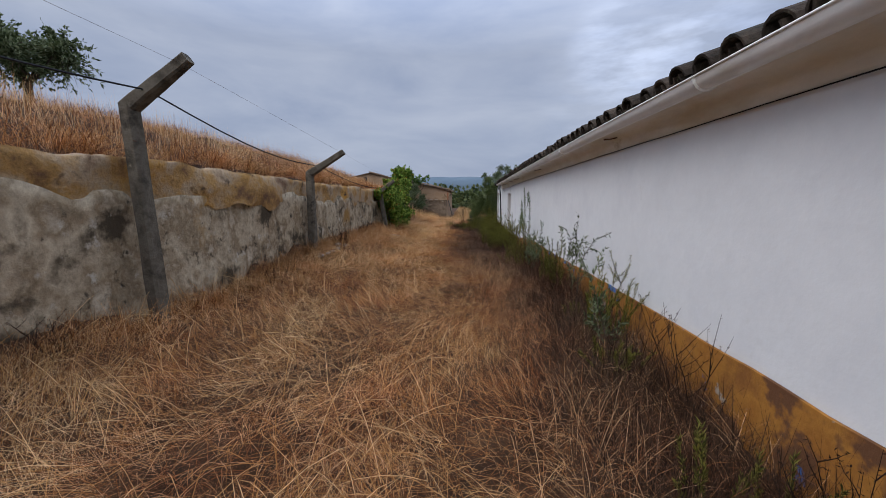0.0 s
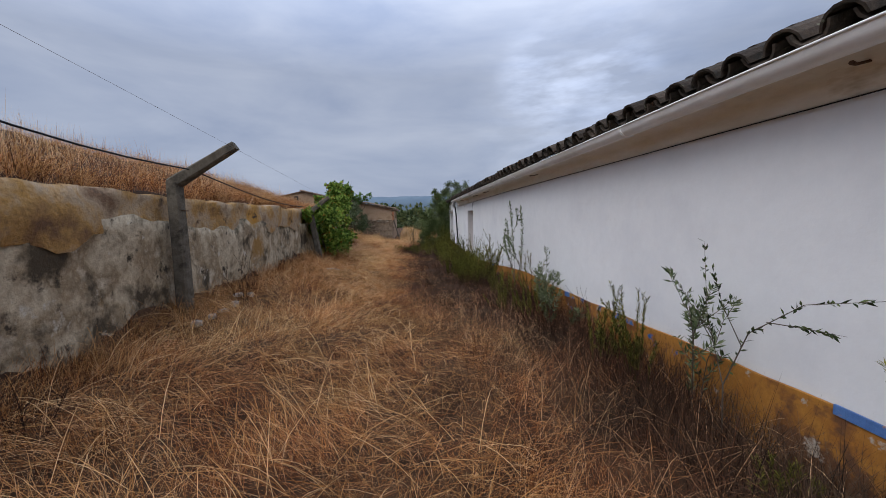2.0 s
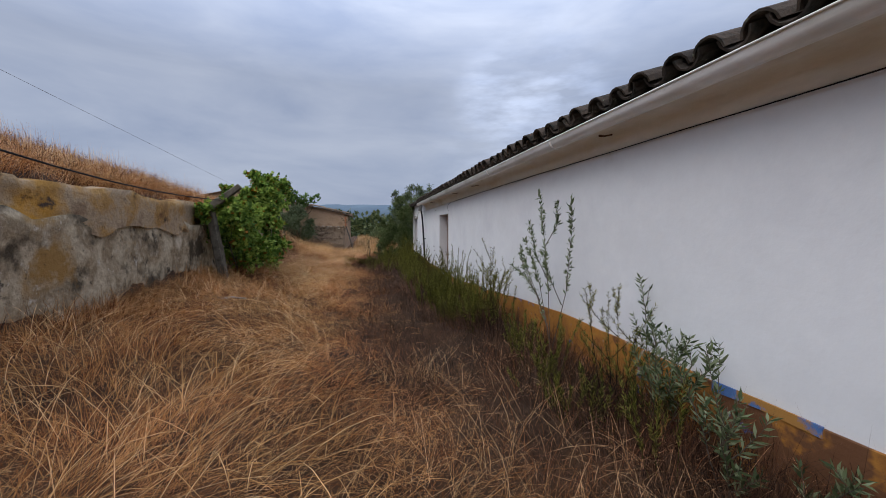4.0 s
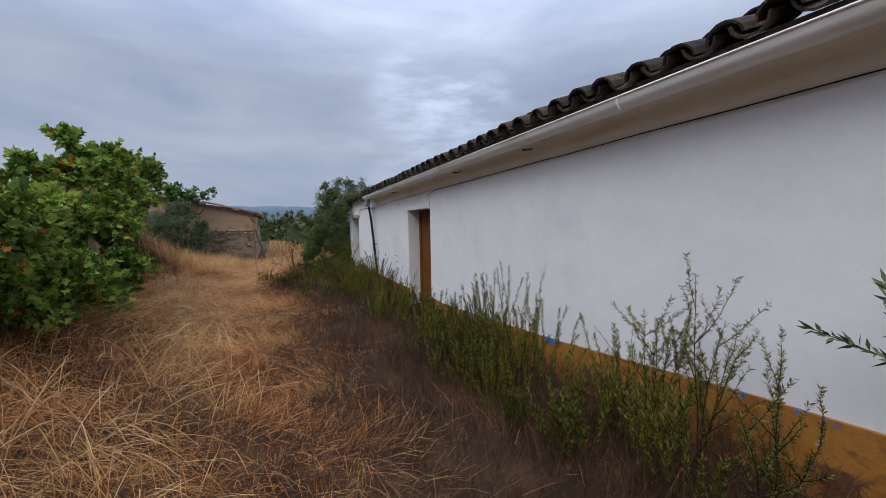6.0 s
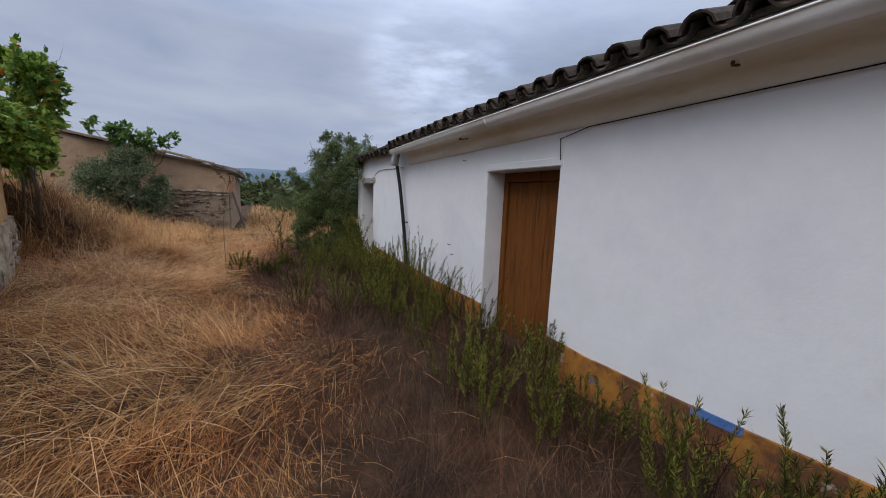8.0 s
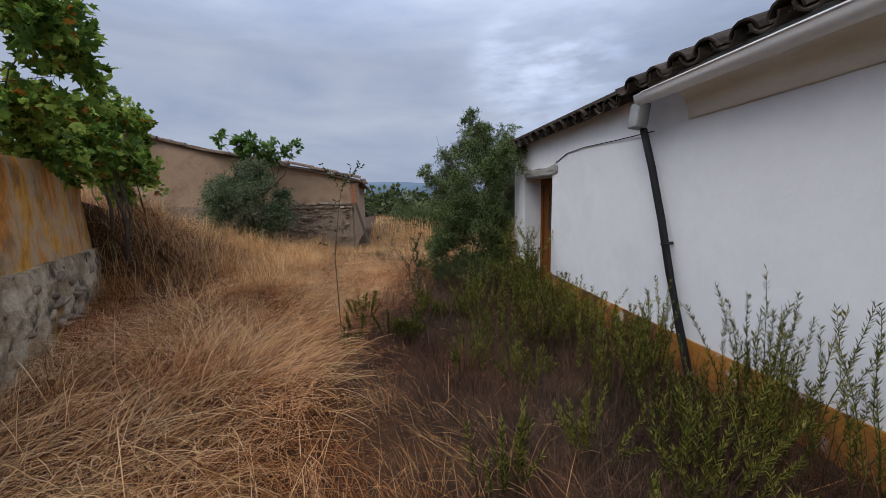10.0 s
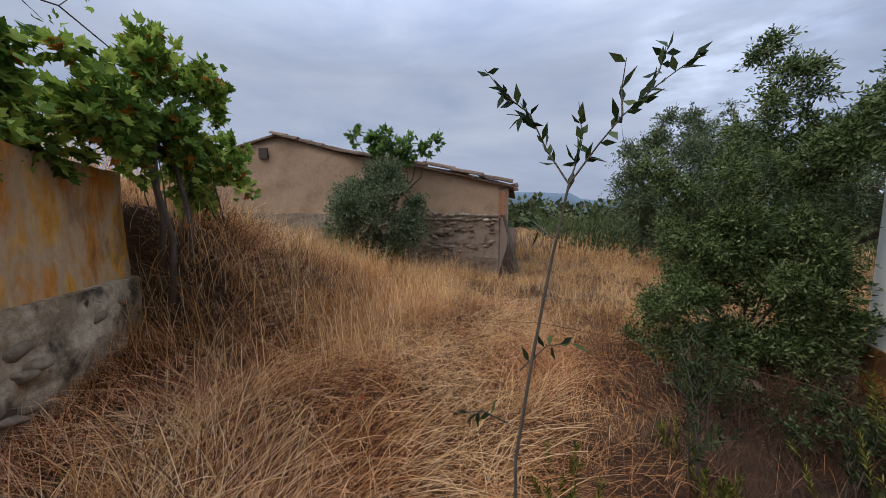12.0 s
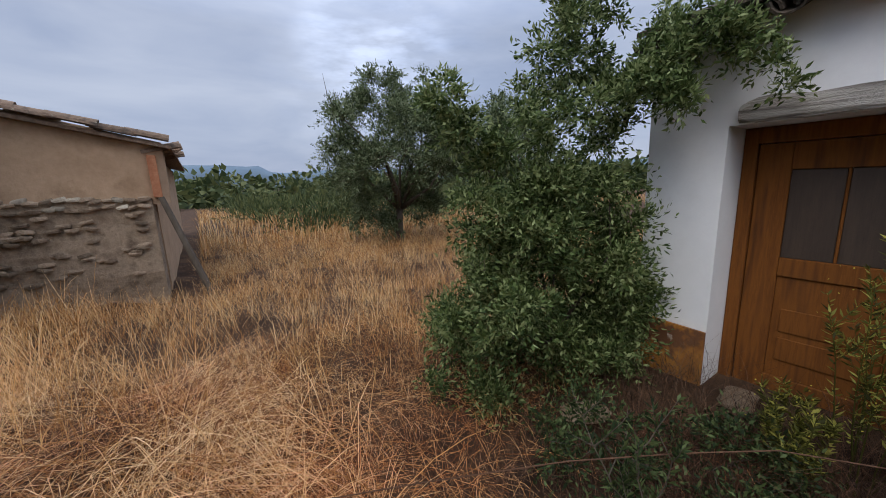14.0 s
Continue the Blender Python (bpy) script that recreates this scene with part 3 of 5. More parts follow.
# downpipe
dp = thing("downpipe", (1.9, 20.55, 0), "thin black plastic downpipe with a grey hopper against the white wall", "downpipe")
dm = Matrix.Translation((-1.9, -20.55, 0))
bm = bmesh.new()
tube(bm, [(1.86, 20.71, 2.09), (1.89, 20.60, 1.7), (1.90, 20.45, 1.2), (1.91, 20.32, 0.7), (1.91, 20.18, 0.27), (1.90, 20.02, -0.17), (1.88, 19.95, -0.4)], 0.034, 10)
bm.transform(dm)
part("pipe", bm, BLACK, dp, "bent black plastic pipe", True)
bm = bmesh.new()
box(bm, 1.74, 20.665, 2.10, 1.87, 20.80, 2.34, Matrix.Translation((1.8, 20.73, 2.1)) @ pose(0, 0, 0, 0, 8, 0) @ Matrix.Translation((-1.8, -20.73, -2.1)))
bevelled(bm, 0.012, 2)
bm.transform(dm)
part("hopper", bm, GREY, dp, "grey metal outlet", True)
bm = bmesh.new()
tube(bm, [(1.995, 20.40, 0.98), (1.90, 20.35, 0.98), (1.86, 20.39, 0.98), (1.90, 20.43, 0.98), (1.995, 20.40, 0.99)], 0.010, 5)
bm.transform(dm)
part("clamp", bm, BLACK, dp)

# cable from the eave to the second door
bm = bmesh.new()
tube(bm, [(1.988, 22.80, 1.98), (1.988, 22.45, 2.08), (1.985, 22.0, 2.10), (1.985, 21.3, 2.08), (1.97, 20.7, 2.07)], 0.006, 5)
tagged(part("cable", bm, BLACK), "thin cable drooping along the white wall", "cable")
bm = bmesh.new()
tube(bm, [(1.972, y, lerp(y, CORN) - 0.014 + 0.008 * noise.noise(Vector((2, y, 0)))) for y in np.arange(-6.8, 16.2, 0.4)] + [(1.985, 16.35, 2.10), (1.99, 16.33, 1.9)], 0.0045, 5)
tagged(part("cable", bm, BLACK), "thin cable running under the plaster cornice", "cable")


def door(y0, y1, s, h, dep, panelled):
    """A plank or panelled leaf in its frame at the back of a recess."""
    x = WX + dep
    d = thing("door_1" if not panelled else "door_2", (x, (y0 + y1) / 2, s),
              "closed orange-brown plank door deep in the white wall" if not panelled else "closed brown panelled wooden door under an old beam", "door", "", "structure")
    m = Matrix.Translation((-x, -(y0 + y1) / 2, -s))

    def p(name, bm, mat, label=""):
        bm.transform(m)
        return part(name, bevelled(bm, 0.004), mat, d, label)

    fw = 0.09
    for name, a in (("frame_post", (x - 0.03, y0 + 0.004, s, x + 0.05, y0 + fw, h - 0.004)), ("frame_post", (x - 0.03, y1 - fw, s, x + 0.05, y1 - 0.004, h - 0.004)),
                    ("frame_head", (x - 0.03, y0 + fw, h - fw - 0.03, x + 0.05, y1 - fw, h - 0.004))):
        bm = bmesh.new()
        box(bm, *a)
        p(name, bm, WOOD)
    ya, yb, hh = y0 + fw + 0.004, y1 - fw - 0.004, h - fw - 0.034
    if not panelled:
        n = 6
        for i in range(n):
            w = (yb - ya) / n
            bm = bmesh.new()
            box(bm, x, ya + i * w + 0.002, s + 0.02, x + 0.04, ya + (i + 1) * w - 0.002, hh)
            p("plank", bm, WOOD)
        bm = bmesh.new()
        tube(bm, [(x - 0.03, ya + 0.1, s + 0.95), (x - 0.03, ya + 0.1, s + 1.08)], 0.012, 8)
        p("handle", bm, RUST)
    else:
        st = 0.19
        yc = (ya + yb) / 2
        for a in ((ya, s + 0.02, ya + st, hh), (yb - st, s + 0.02, yb, hh)):
            bm = bmesh.new()
            box(bm, x, a[0], a[1], x + 0.045, a[2], a[3])
            p("stile", bm, WOOD)
        for z0, z1 in ((s + 0.02, s + 0.22), (s + 1.02, s + 1.16), (hh - 0.19, hh)):
            bm = bmesh.new()
            box(bm, x, ya + st + 0.001, z0, x + 0.045, yb - st - 0.001, z1)
            p("rail", bm, WOOD)
        bm = bmesh.new()
        box(bm, x + 0.015, ya + st, s + 0.22, x + 0.035, yb - st, s + 1.02)
        p("lower_panel", bm, WOOD)
        for z in (s + 0.45, s + 0.68):
            bm = bmesh.new()
            box(bm, x + 0.005, ya + st + 0.05, z - 0.09, x + 0.016, yb - st - 0.05, z + 0.09)
            p("raised_field", bm, WOOD)
        for a, b in ((ya + st, yc - 0.008), (yc + 0.008, yb - st)):
            bm = bmesh.new()
            box(bm, x + 0.018, a, s + 1.16, x + 0.035, b, hh - 0.19)
            p("upper_panel", bm, DARKWOOD, "dark brown shutter panel")
        bm = bmesh.new()
        box(bm, x + 0.005, yc - 0.008, s + 1.16, x + 0.034, yc + 0.008, hh - 0.19)
        p("mullion", bm, WOOD)
    return d


door(*DOORS[0], False)
door(*DOORS[1], True)
# white surround of the first door, and lintels
bm = bmesh.new()
box(bm, WX - 0.012, 16.30, 1.85, WX + 0.02, 17.62, 1.93)
box(bm, WX - 0.012, 17.585, -0.2, WX + 0.02, 17.66, 1.848)
hpart("door_surround", roughen(bevelled(bm, 0.006), 0.006, 3), WHITE, "raised whitewashed band round the door")


def beam(name, y0, y1, z0, z1, x0, x1, amt):
    bm = bmesh.new()
    n = 14
    rows = []
    for i in range(n + 1):
        y = y0 + (y1 - y0) * i / n
        a, b = noise.noise(Vector((1, y * 3, 0))) * amt, noise.noise(Vector((7, y * 3.5, 0))) * amt
        e = 0.35 if i in (0, n) else 0
        zc = (z0 + z1) / 2
        rows.append([bm.verts.new((x0 + a * 0.5 + q * 0.012, y, zc + (z - zc) * (1 - e) + w)) for q, z, w in
                     ((1, z0, b * 0.4), (0, z0 + 0.02, b * 0.4), (0, zc, 0), (0, z1 - 0.03, a), (1, z1, a))] + [bm.verts.new((x1, y, z1)), bm.verts.new((x1, y, z0))])
    for r0, r1 in zip(rows, rows[1:]):
        for k in range(len(r0)):
            j = (k + 1) % len(r0)
            bm.faces.new((r0[k], r0[j], r1[j], r1[k]))
    bm.faces.new(rows[0])
    bm.faces.new(rows[-1])
    return bm


hpart("lintel", beam("lintel", 22.74, 24.02, 1.805, 1.94, WX - 0.035, WX + 0.02, 0.085), BEAM, "cracked grey timber lintel")

# roof tiles at the eave: covers over channels, two courses
TW = 0.27


def tile_mesh(r0, r1, length, up, mat=None):
    bm = bmesh.new()
    rows = []
    for r, l in ((r0, 0.0), (r1, length)):
        for th in (0, 0.014):
            rows.append([bm.verts.new((l, math.cos(a) * (r - th), (math.sin(a) * (r - th)) * (1 if up else -1))) for a in np.linspace(0.05, math.pi - 0.05, 8)])
    o0, i0, o1, i1 = rows
    for A, B in ((o0, o1), (i0, i1), (o0, i0), (o1, i1)):
        for k in range(7):
            bm.faces.new((A[k], A[k + 1], B[k + 1], B[k]))
    for k in (0, 7):
        bm.faces.new((o0[k], i0[k], i1[k], o1[k]))
    return mesh_of("tile", bm, mat or TILE, False)


COVER, CHANNEL = tile_mesh(0.105, 0.085, 0.46, True), tile_mesh(0.10, 0.085, 0.46, False)
slope = math.atan2(1.01, 2.72)


# ---- retaining wall ----
LW = -3.55
WTOP = [(-9, 2.20), (3, 2.14), (6, 2.08), (9, 2.02), (15, 1.94), (20, 1.90), (21.3, 1.92), (23.3, 1.84)]


def retaining(z_lo, z_hi, ya, yb, off, thick, amt, seed, dy=0.25, nz_=9):
    bm = bmesh.new()
    n = int((yb - ya) / dy)
    rows = []
    for i in range(n + 1):
        y = ya + (yb - ya) * i / n
        lo, hi = z_lo(y), z_hi(y)
        x_front = lerp(y, WALL_X) + off
        col = []
        for k in range(nz_ + 1):
            z = lo + (hi - lo) * k / nz_
            d = noise.noise(Vector((seed, y * 0.7, z * 0.9))) * amt + noise.noise(Vector((seed + 4, y * 2.6, z * 3.0))) * amt * 0.45 + noise.noise(Vector((seed + 9, y * 7.5, z * 8.0))) * amt * 0.3
            col.append(bm.verts.new((x_front + d, y, z)))
        col.append(bm.verts.new((x_front - thick * 0.5, y, hi + 0.02)))
        col.append(bm.verts.new((x_front - thick, y, hi)))
        col.append(bm.verts.new((x_front - thick, y, lo)))
        rows.append(col)
    for r0, r1 in zip(rows, rows[1:]):
        for k in range(len(r0) - 1):
            bm.faces.new((r0[k], r0[k + 1], r1[k + 1], r1[k]))
    bm.faces.new(rows[0])
    bm.faces.new(rows[-1])
    return bm


rw = thing("wall_west", (LW, 8, 0), "weathered grey concrete retaining wall with dark stains and ochre lichen", "wall", "", "structure")
rinv = Matrix.Translation((-LW, -8, 0))


def wtop(y):
    return lerp(y, WTOP) + 0.06 * noise.noise(Vector((2, y * 0.8, 1))) + 0.05 * noise.noise(Vector((5, y * 2.7, 1))) + 0.03 * noise.noise(Vector((8, y * 7.0, 1)))


def grey_top(y):
    return wtop(y) - 0.38 + 0.20 * noise.noise(Vector((y * 0.6, 2, 0))) + 0.12 * noise.noise(Vector((y * 2.4, 7, 0)))


bm = retaining(lambda y: -0.5, grey_top, -9, 19.4, 0.0, 0.35, 0.07, 1.0, 0.12, 16)
bm.transform(rinv)
part("face", bm, OLDWALL, rw, "", True)
bm = retaining(lambda y: grey_top(y) - 0.15, wtop, -9, 19.4, -0.02, 0.30, 0.13, 8.0, 0.12, 6)
bm.transform(rinv)
part("crest", bm, CREST, rw, "crumbling earthy crest with ochre lichen", True)
bm = retaining(lambda y: 0.84, wtop, 19.4, WALL_END - 0.05, 0.0, 0.35, 0.05, 3.0, 0.12, 12)
bm.transform(rinv)
part("upper_face", bm, STAINED, rw, "orange-stained render with dark streaks", True)
bm = retaining(lambda y: -0.5, lambda y: 0.86 + 0.04 * noise.noise(Vector((y * 2, 0, 0))), 19.4, WALL_END, 0.07, 0.45, 0.09, 5.0, 0.12, 14)
bm.transform(rinv)
part("stone_base", bm, OLDWALL, rw, "rubble base with flaking grey-brown render", False)


FIELD = []
for v_ in range(5):
    bm = bmesh.new()
    bmesh.ops.create_icosphere(bm, subdivisions=2, radius=1.0)
    for q in bm.verts:
        q.co = Vector((q.co.x * 0.06, q.co.y * (0.07 + 0.012 * v_), q.co.z * 0.05))
    FIELD.append(mesh_of("base_stone", roughen(bm, 0.022, 11, v_ * 2.0), RUINSTONE, True))
for i_ in range(48):
    ob = new("base_stone", FIELD[i_ % 5])
    ob.parent = rw
    y_ = random.uniform(19.6, WALL_END - 0.1)
    ob.matrix_local = Matrix.Translation((lerp(y_, WALL_X) - LW + 0.045 + random.uniform(-0.02, 0.02), y_ - 8, random.uniform(-0.2, 0.78))) @ pose(0, 0, 0, random.uniform(-25, 25), 0, random.uniform(-15, 15)) @ Matrix.Diagonal((1, random.uniform(0.7, 1.4), random.uniform(0.7, 1.3), 1))


# ---- fence posts with cranked arms, and the cable ----
def fence_post(y, base, bend, arm=(0.78, 0.48), lean=0.0, w=0.15):
    p = thing("fence_post", (-3.38, y, base - 0.4), "weathered square concrete fence post with a cranked arm", "fence post", "cranked concrete posts")

    def seg(a, b, w0, w1):
        bm = bmesh.new()
        d = Vector(b) - Vector(a)
        q = d.to_track_quat("Z", "Y").to_matrix().to_4x4()
        n = 6
        rows = []
        for i in range(n + 1):
            ww = (w0 + (w1 - w0) * i / n) / 2
            c = ww * 0.3
            ring = [(ww - c, -ww), (ww, -ww + c), (ww, ww - c), (ww - c, ww), (-ww + c, ww), (-ww, ww - c), (-ww, -ww + c), (-ww + c, -ww)]
            rows.append([bm.verts.new(Vector(a) + (q @ Vector((s, t, d.length * i / n)))) for s, t in ring])
        for r0, r1 in zip(rows, rows[1:]):
            for k in range(8):
                bm.faces.new((r0[k], r0[(k + 1) % 8], r1[(k + 1) % 8], r1[k]))
        bm.faces.new(rows[0])
        bm.faces.new(rows[-1])
        return roughen(bm, 0.008, 7, y)

    h = bend - base + 0.4
    part("shaft", seg((lean, 0, 0), (0, 0, h + 0.02), w * 1.12, w), CONCRETE, p)
    part("arm", seg((-0.03, 0, h - 0.02), (arm[0], 0.03, h + arm[1]), w, w * 0.75), CONCRETE, p)
    bm = bmesh.new()
    tube(bm, [(w * 0.5 + 0.01, -0.09, h - 0.35), (w * 0.5 + 0.012, 0.09, h - 0.36)], 0.005, 5)
    part("wire_tie", bm, RUST, p)
    return p


POSTS = [(-0.5, 0.28, 2.7), (3.68, 0.30, 2.63), (7.92, 0.45, 2.20), (14.2, 0.4, 1.86)]
for y, b, t in POSTS:
    fence_post(y, b, t, *(((0.68, 0.48), 0.10) if y < 5 else ((0.56, 0.46), 0.28) if y > 10 else ()))
pts = []
for (ya, _, ta), (yb, _, tb) in zip(POSTS, POSTS[1:]):
    for k in range(8):
        f = k / 8
        pts.append((-3.16, ya + (yb - ya) * f, ta + 0.17 + (tb - ta) * f - 0.16 * math.sin(math.pi * f)))
bm = bmesh.new()
tube(bm, [(-3.16, -4.5, 2.75)] + pts + [(-3.16, 14.2, 2.03)], 0.009, 6)
tagged(part("fence_cable", bm, BLACK), "sagging black cable strung between the concrete posts", "cable")
bm = bmesh.new()
tube(bm, [(-2.8, -4.0, 3.1), (-2.79, 3.7, 3.06), (-2.64, 7.95, 2.66), (-2.86, 14.2, 2.3)], 0.0014, 4)
tagged(part("fence_wire", bm, RUST), "thin rusty wire between the post tips", "wire")

# ---- the ruined farm building ----
ruin = thing("ruined_barn", (-6, 33, 0), "derelict tan mud-rendered barn with a broken clay tile roof", "barn")
RY, RX = 30.0, -1.72
rm = Matrix.Translation((6, -33, 0))


def ruin_part(name, bm, mat, label="", smooth=False):
    bm.transform(rm)
    return part(name, bm, mat, ruin, label, smooth)


def roofline(x):
    return float(np.interp(x, [-15, -8.13, -6.0, -3.0, RX + 0.3], [2.1, 3.66, 3.06, 2.56, 2.18]))


def gable(x0, x1, z_lo, z_hi, y, thick, amt, n=40, hole=None):
    bm = bmesh.new()
    rows = []
    for i in range(n + 1):
        x = x0 + (x1 - x0) * i / n
        lo, hi = z_lo(x), z_hi(x)
        col = [bm.verts.new((x, y + noise.noise(Vector((x * 0.8, k * 0.7, 3))) * amt, lo + (hi - lo) * k / 6)) for k in range(7)]
        col += [bm.verts.new((x, y + thick, hi)), bm.verts.new((x, y + thick, lo))]
        rows.append(col)
    for r0, r1 in zip(rows, rows[1:]):
        for k in range(len(r0) - 1):
            bm.faces.new((r0[k], r0[k + 1], r1[k + 1], r1[k]))
    bm.faces.new(rows[0])
    bm.faces.new(rows[-1])
    return bm


ruin_part("gable_wall", gable(-15, RX + 0.2, lambda x: 1.3, roofline, RY, 0.35, 0.05), MUD, "tan mud render over stone", True)
ruin_part("stone_base", gable(-15, RX - 0.02, lambda x: -0.8, lambda x: 1.40 + 0.05 * noise.noise(Vector((x * 2.5, 0, 0))), RY - 0.13, 0.5, 0.10, 90), RUINSTONE, "rubble stone lower wall")
bm = bmesh.new()
box(bm, RX - 0.35, RY + 0.36, -0.8, RX, RY + 8, 2.1)
ruin_part("side_wall", roughen(bm, 0.02, 1.0), MUD)
bm = bmesh.new()
box(bm, RX + 0.01, RY - 0.06, 1.40, RX + 0.12, RY + 0.05, 2.0)
ruin_part("brick_pier", roughen(bm, 0.03, 2.0), material("broken_brick", [(0.30, 0.11, 0.05), (0.42, 0.19, 0.10)], scale=12, bump=0.6, bump_scale=30), "broken orange brick corner")
bm = bmesh.new()
tube(bm, [(RX + 0.55, RY - 0.30, -0.2), (RX + 0.10, RY - 0.14, 1.40)], [0.05, 0.04], 7)
ruin_part("leaning_prop", bm, BARK, "leaning timber prop")
# no hole is cut: a dark block gives the vent's inner shade
bm = bmesh.new()
box(bm, -8.72, RY - 0.06, 2.98, -8.44, RY + 0.02, 3.28)
ruin_part("vent_opening", bm, DARKWOOD, "dark block painted as the shade in a small square vent hole")
for side in (0, 1):
    bm = bmesh.new()
    xa, xb = (-8.13, RX + 0.32) if side else (-8.13, -15.2)
    za, zb = 3.60, (2.10 if side else 2.0)
    v = [bm.verts.new((x, y, z + d)) for y in (RY - 0.12, RY + 8.2) for x, z in ((xa, za), (xb, zb)) for d in (0, 0.05)]
    for f in ((1, 3, 7, 5), (0, 2, 6, 4), (0, 1, 3, 2), (4, 5, 7, 6), (2, 3, 7, 6)):
        bm.faces.new([v[i] for i in f])
    ruin_part("roof_slope", bm, RUINTILE)
LEDGE = []
for v_ in range(4):
    bm = bmesh.new()
    box(bm, -0.09, -0.05, -0.035, 0.09, 0.05, 0.035)
    bmesh.ops.subdivide_edges(bm, edges=bm.edges[:], cuts=1, use_grid_fill=True)
    for q in bm.verts:
        q.co *= 1 - 0.18 * (abs(q.co.x) > 0.08) - 0.1 * (abs(q.co.z) > 0.03)
    LEDGE.append(mesh_of("ledge_stone", roughen(bm, 0.02, 9, v_ * 3.0), RUINSTONE if v_ else RUBBLE))
for i_ in range(64):
    x_ = -5.6 + 3.75 * (i_ % 32) / 31 + random.uniform(-0.03, 0.03)
    ob = new("ledge_stone", LEDGE[random.randrange(4)])
    ob.parent = ruin
    ob.matrix_local = Matrix.Translation((x_ + 6, RY - 33 - 0.125, (1.40 if i_ < 32 else 1.29) + random.uniform(-0.025, 0.025))) @ pose(0, 0, 0, random.uniform(-12, 12), random.uniform(-14, 14), random.uniform(-15, 15))
for i_ in range(90):
    ob = new("wall_stone", LEDGE[random.randrange(1, 4)])
    ob.parent = ruin
    ob.matrix_local = Matrix.Translation((random.uniform(-5.2, -1.85) + 6, RY - 33 - 0.125, random.uniform(0.3, 1.22))) @ pose(0, 0, 0, 0, random.uniform(-15, 15), 0)
VERGE = tile_mesh(0.10, 0.085, 0.5, True, RUINTILE)
ang = math.atan2(3.68 - 2.20, RX + 0.32 + 8.13)
for i in range(18):
    f = i / 18
    x = RX + 0.30 + (-8.13 - RX - 0.32) * f
    ob = new("verge_tile", VERGE)
    ob.parent = ruin
    r_ = random.uniform(-0.07, 0.07)
    ob.matrix_local = Matrix.Translation((x + 6, RY - 33 - 0.06 + random.uniform(-0.05, 0.05), roofline(x) + 0.03 + random.uniform(-0.04, 0.0))) @ \
        pose(0, 0, 0, 0, 0, 180) @ Euler((0, -ang, r_)).to_matrix().to_4x4()
for k in range(9):
    ob = new("eave_tile", VERGE)
    ob.parent = ruin
    ob.matrix_local = Matrix.Translation((RX + 0.42 + 6 + random.uniform(-0.05, 0.05), RY - 33 + 0.06 + k * 0.24, 2.14 + random.uniform(-0.04, 0.02))) @ pose(0, 0, 0, 0, 0, 180) @ pose(0, 0, 0, 0, 12, 0)


# ---- trees, bushes and vines ----
def crown_points(rng, lobes, per):
    """Leaves set along many short sprigs that run out from the middle of each lobe, so that the outline is uneven and has gaps."""
    P, D = [], []
    for (cx, cy, cz, r), n in zip(lobes, per):
        m = max(7, n // 16)
        v = rng.normal(size=(m, 3)) + [0, 0, 0.25]
        v /= np.linalg.norm(v, axis=1, keepdims=True)
        reach = r * rng.uniform(0.7, 1.45, m)
        i = rng.integers(0, m, n)
        u = rng.uniform(0.12, 1.0, n)
        droop = np.stack([np.zeros(n), np.zeros(n), -0.25 * u * u], 1)
        P.append(np.array([cx, cy, cz]) + (v[i] * u[:, None] + droop) * reach[i][:, None] + rng.normal(size=(n, 3)) * 0.02)
        D.append(v[i] * 0.9 + rng.normal(size=(n, 3)) * 0.6)
    return np.concatenate(P), np.concatenate(D)


def twiggy(bm, rng, root, tips, r0=0.05, sides=5):
    for t in tips:
        t = Vector(t)
        root_ = Vector(root)
        mid = root_.lerp(t, 0.5) + Vector(rng.normal(size=3)) * (t - root_).length * 0.10
        tube(bm, [root_, mid, t], [r0, r0 * 0.55, r0 * 0.15], sides)
    return bm


def tree(name, at, label, category, lobes, leaf_n, leaf_l, leaf_w, mat, seed, trunk_r=0.12, trunk_h=1.0, group="", shape="lance", limbs=99):
    """A trunk with limbs into each lobe and a crown of separate leaves."""
    rng = np.random.default_rng(seed)
    t = thing(name, at, label, category, group)
    bm = bmesh.new()
    top = Vector((0.1, 0.05, trunk_h))
    tube(bm, [(0, 0, -0.3), (0.05, 0.02, trunk_h * 0.5), top], [trunk_r * 1.3, trunk_r, trunk_r * 0.8], 9)
    for cx, cy, cz, r in lobes[:limbs]:
        twiggy(bm, rng, top, [(cx, cy, cz)], trunk_r * 0.5)
        twiggy(bm, rng, (cx, cy, cz), [np.array([cx, cy, cz]) + rng.normal(size=3) * r * 0.6 for _ in range(5)], trunk_r * 0.16, 4)
    part("trunk", bm, BARK, t, "", True)
    vol = np.array([l[3] ** 2 for l in lobes])
    per = np.maximum(20, (leaf_n * vol / vol.sum()).astype(int))
    P, D = crown_points(rng, lobes, per)
    L = leaf_l * rng.uniform(0.7, 1.3, len(P))
    me = leaves("crown", P, D, L, leaf_w * rng.uniform(0.7, 1.3, len(P)), mat, rng=rng, shape=shape)
    ob = new("crown", me)
    ob.parent = t
    return t


def lobes_in(rng, n, centre, size, r):
    out = []
    for _ in range(n):
        v = rng.normal(size=3)
        v /= np.linalg.norm(v)
        v *= rng.uniform(0.3, 1) ** 0.5
        out.append((centre[0] + v[0] * size[0], centre[1] + v[1] * size[1], centre[2] + v[2] * size[2], r * rng.uniform(0.6, 1.25)))
    return out


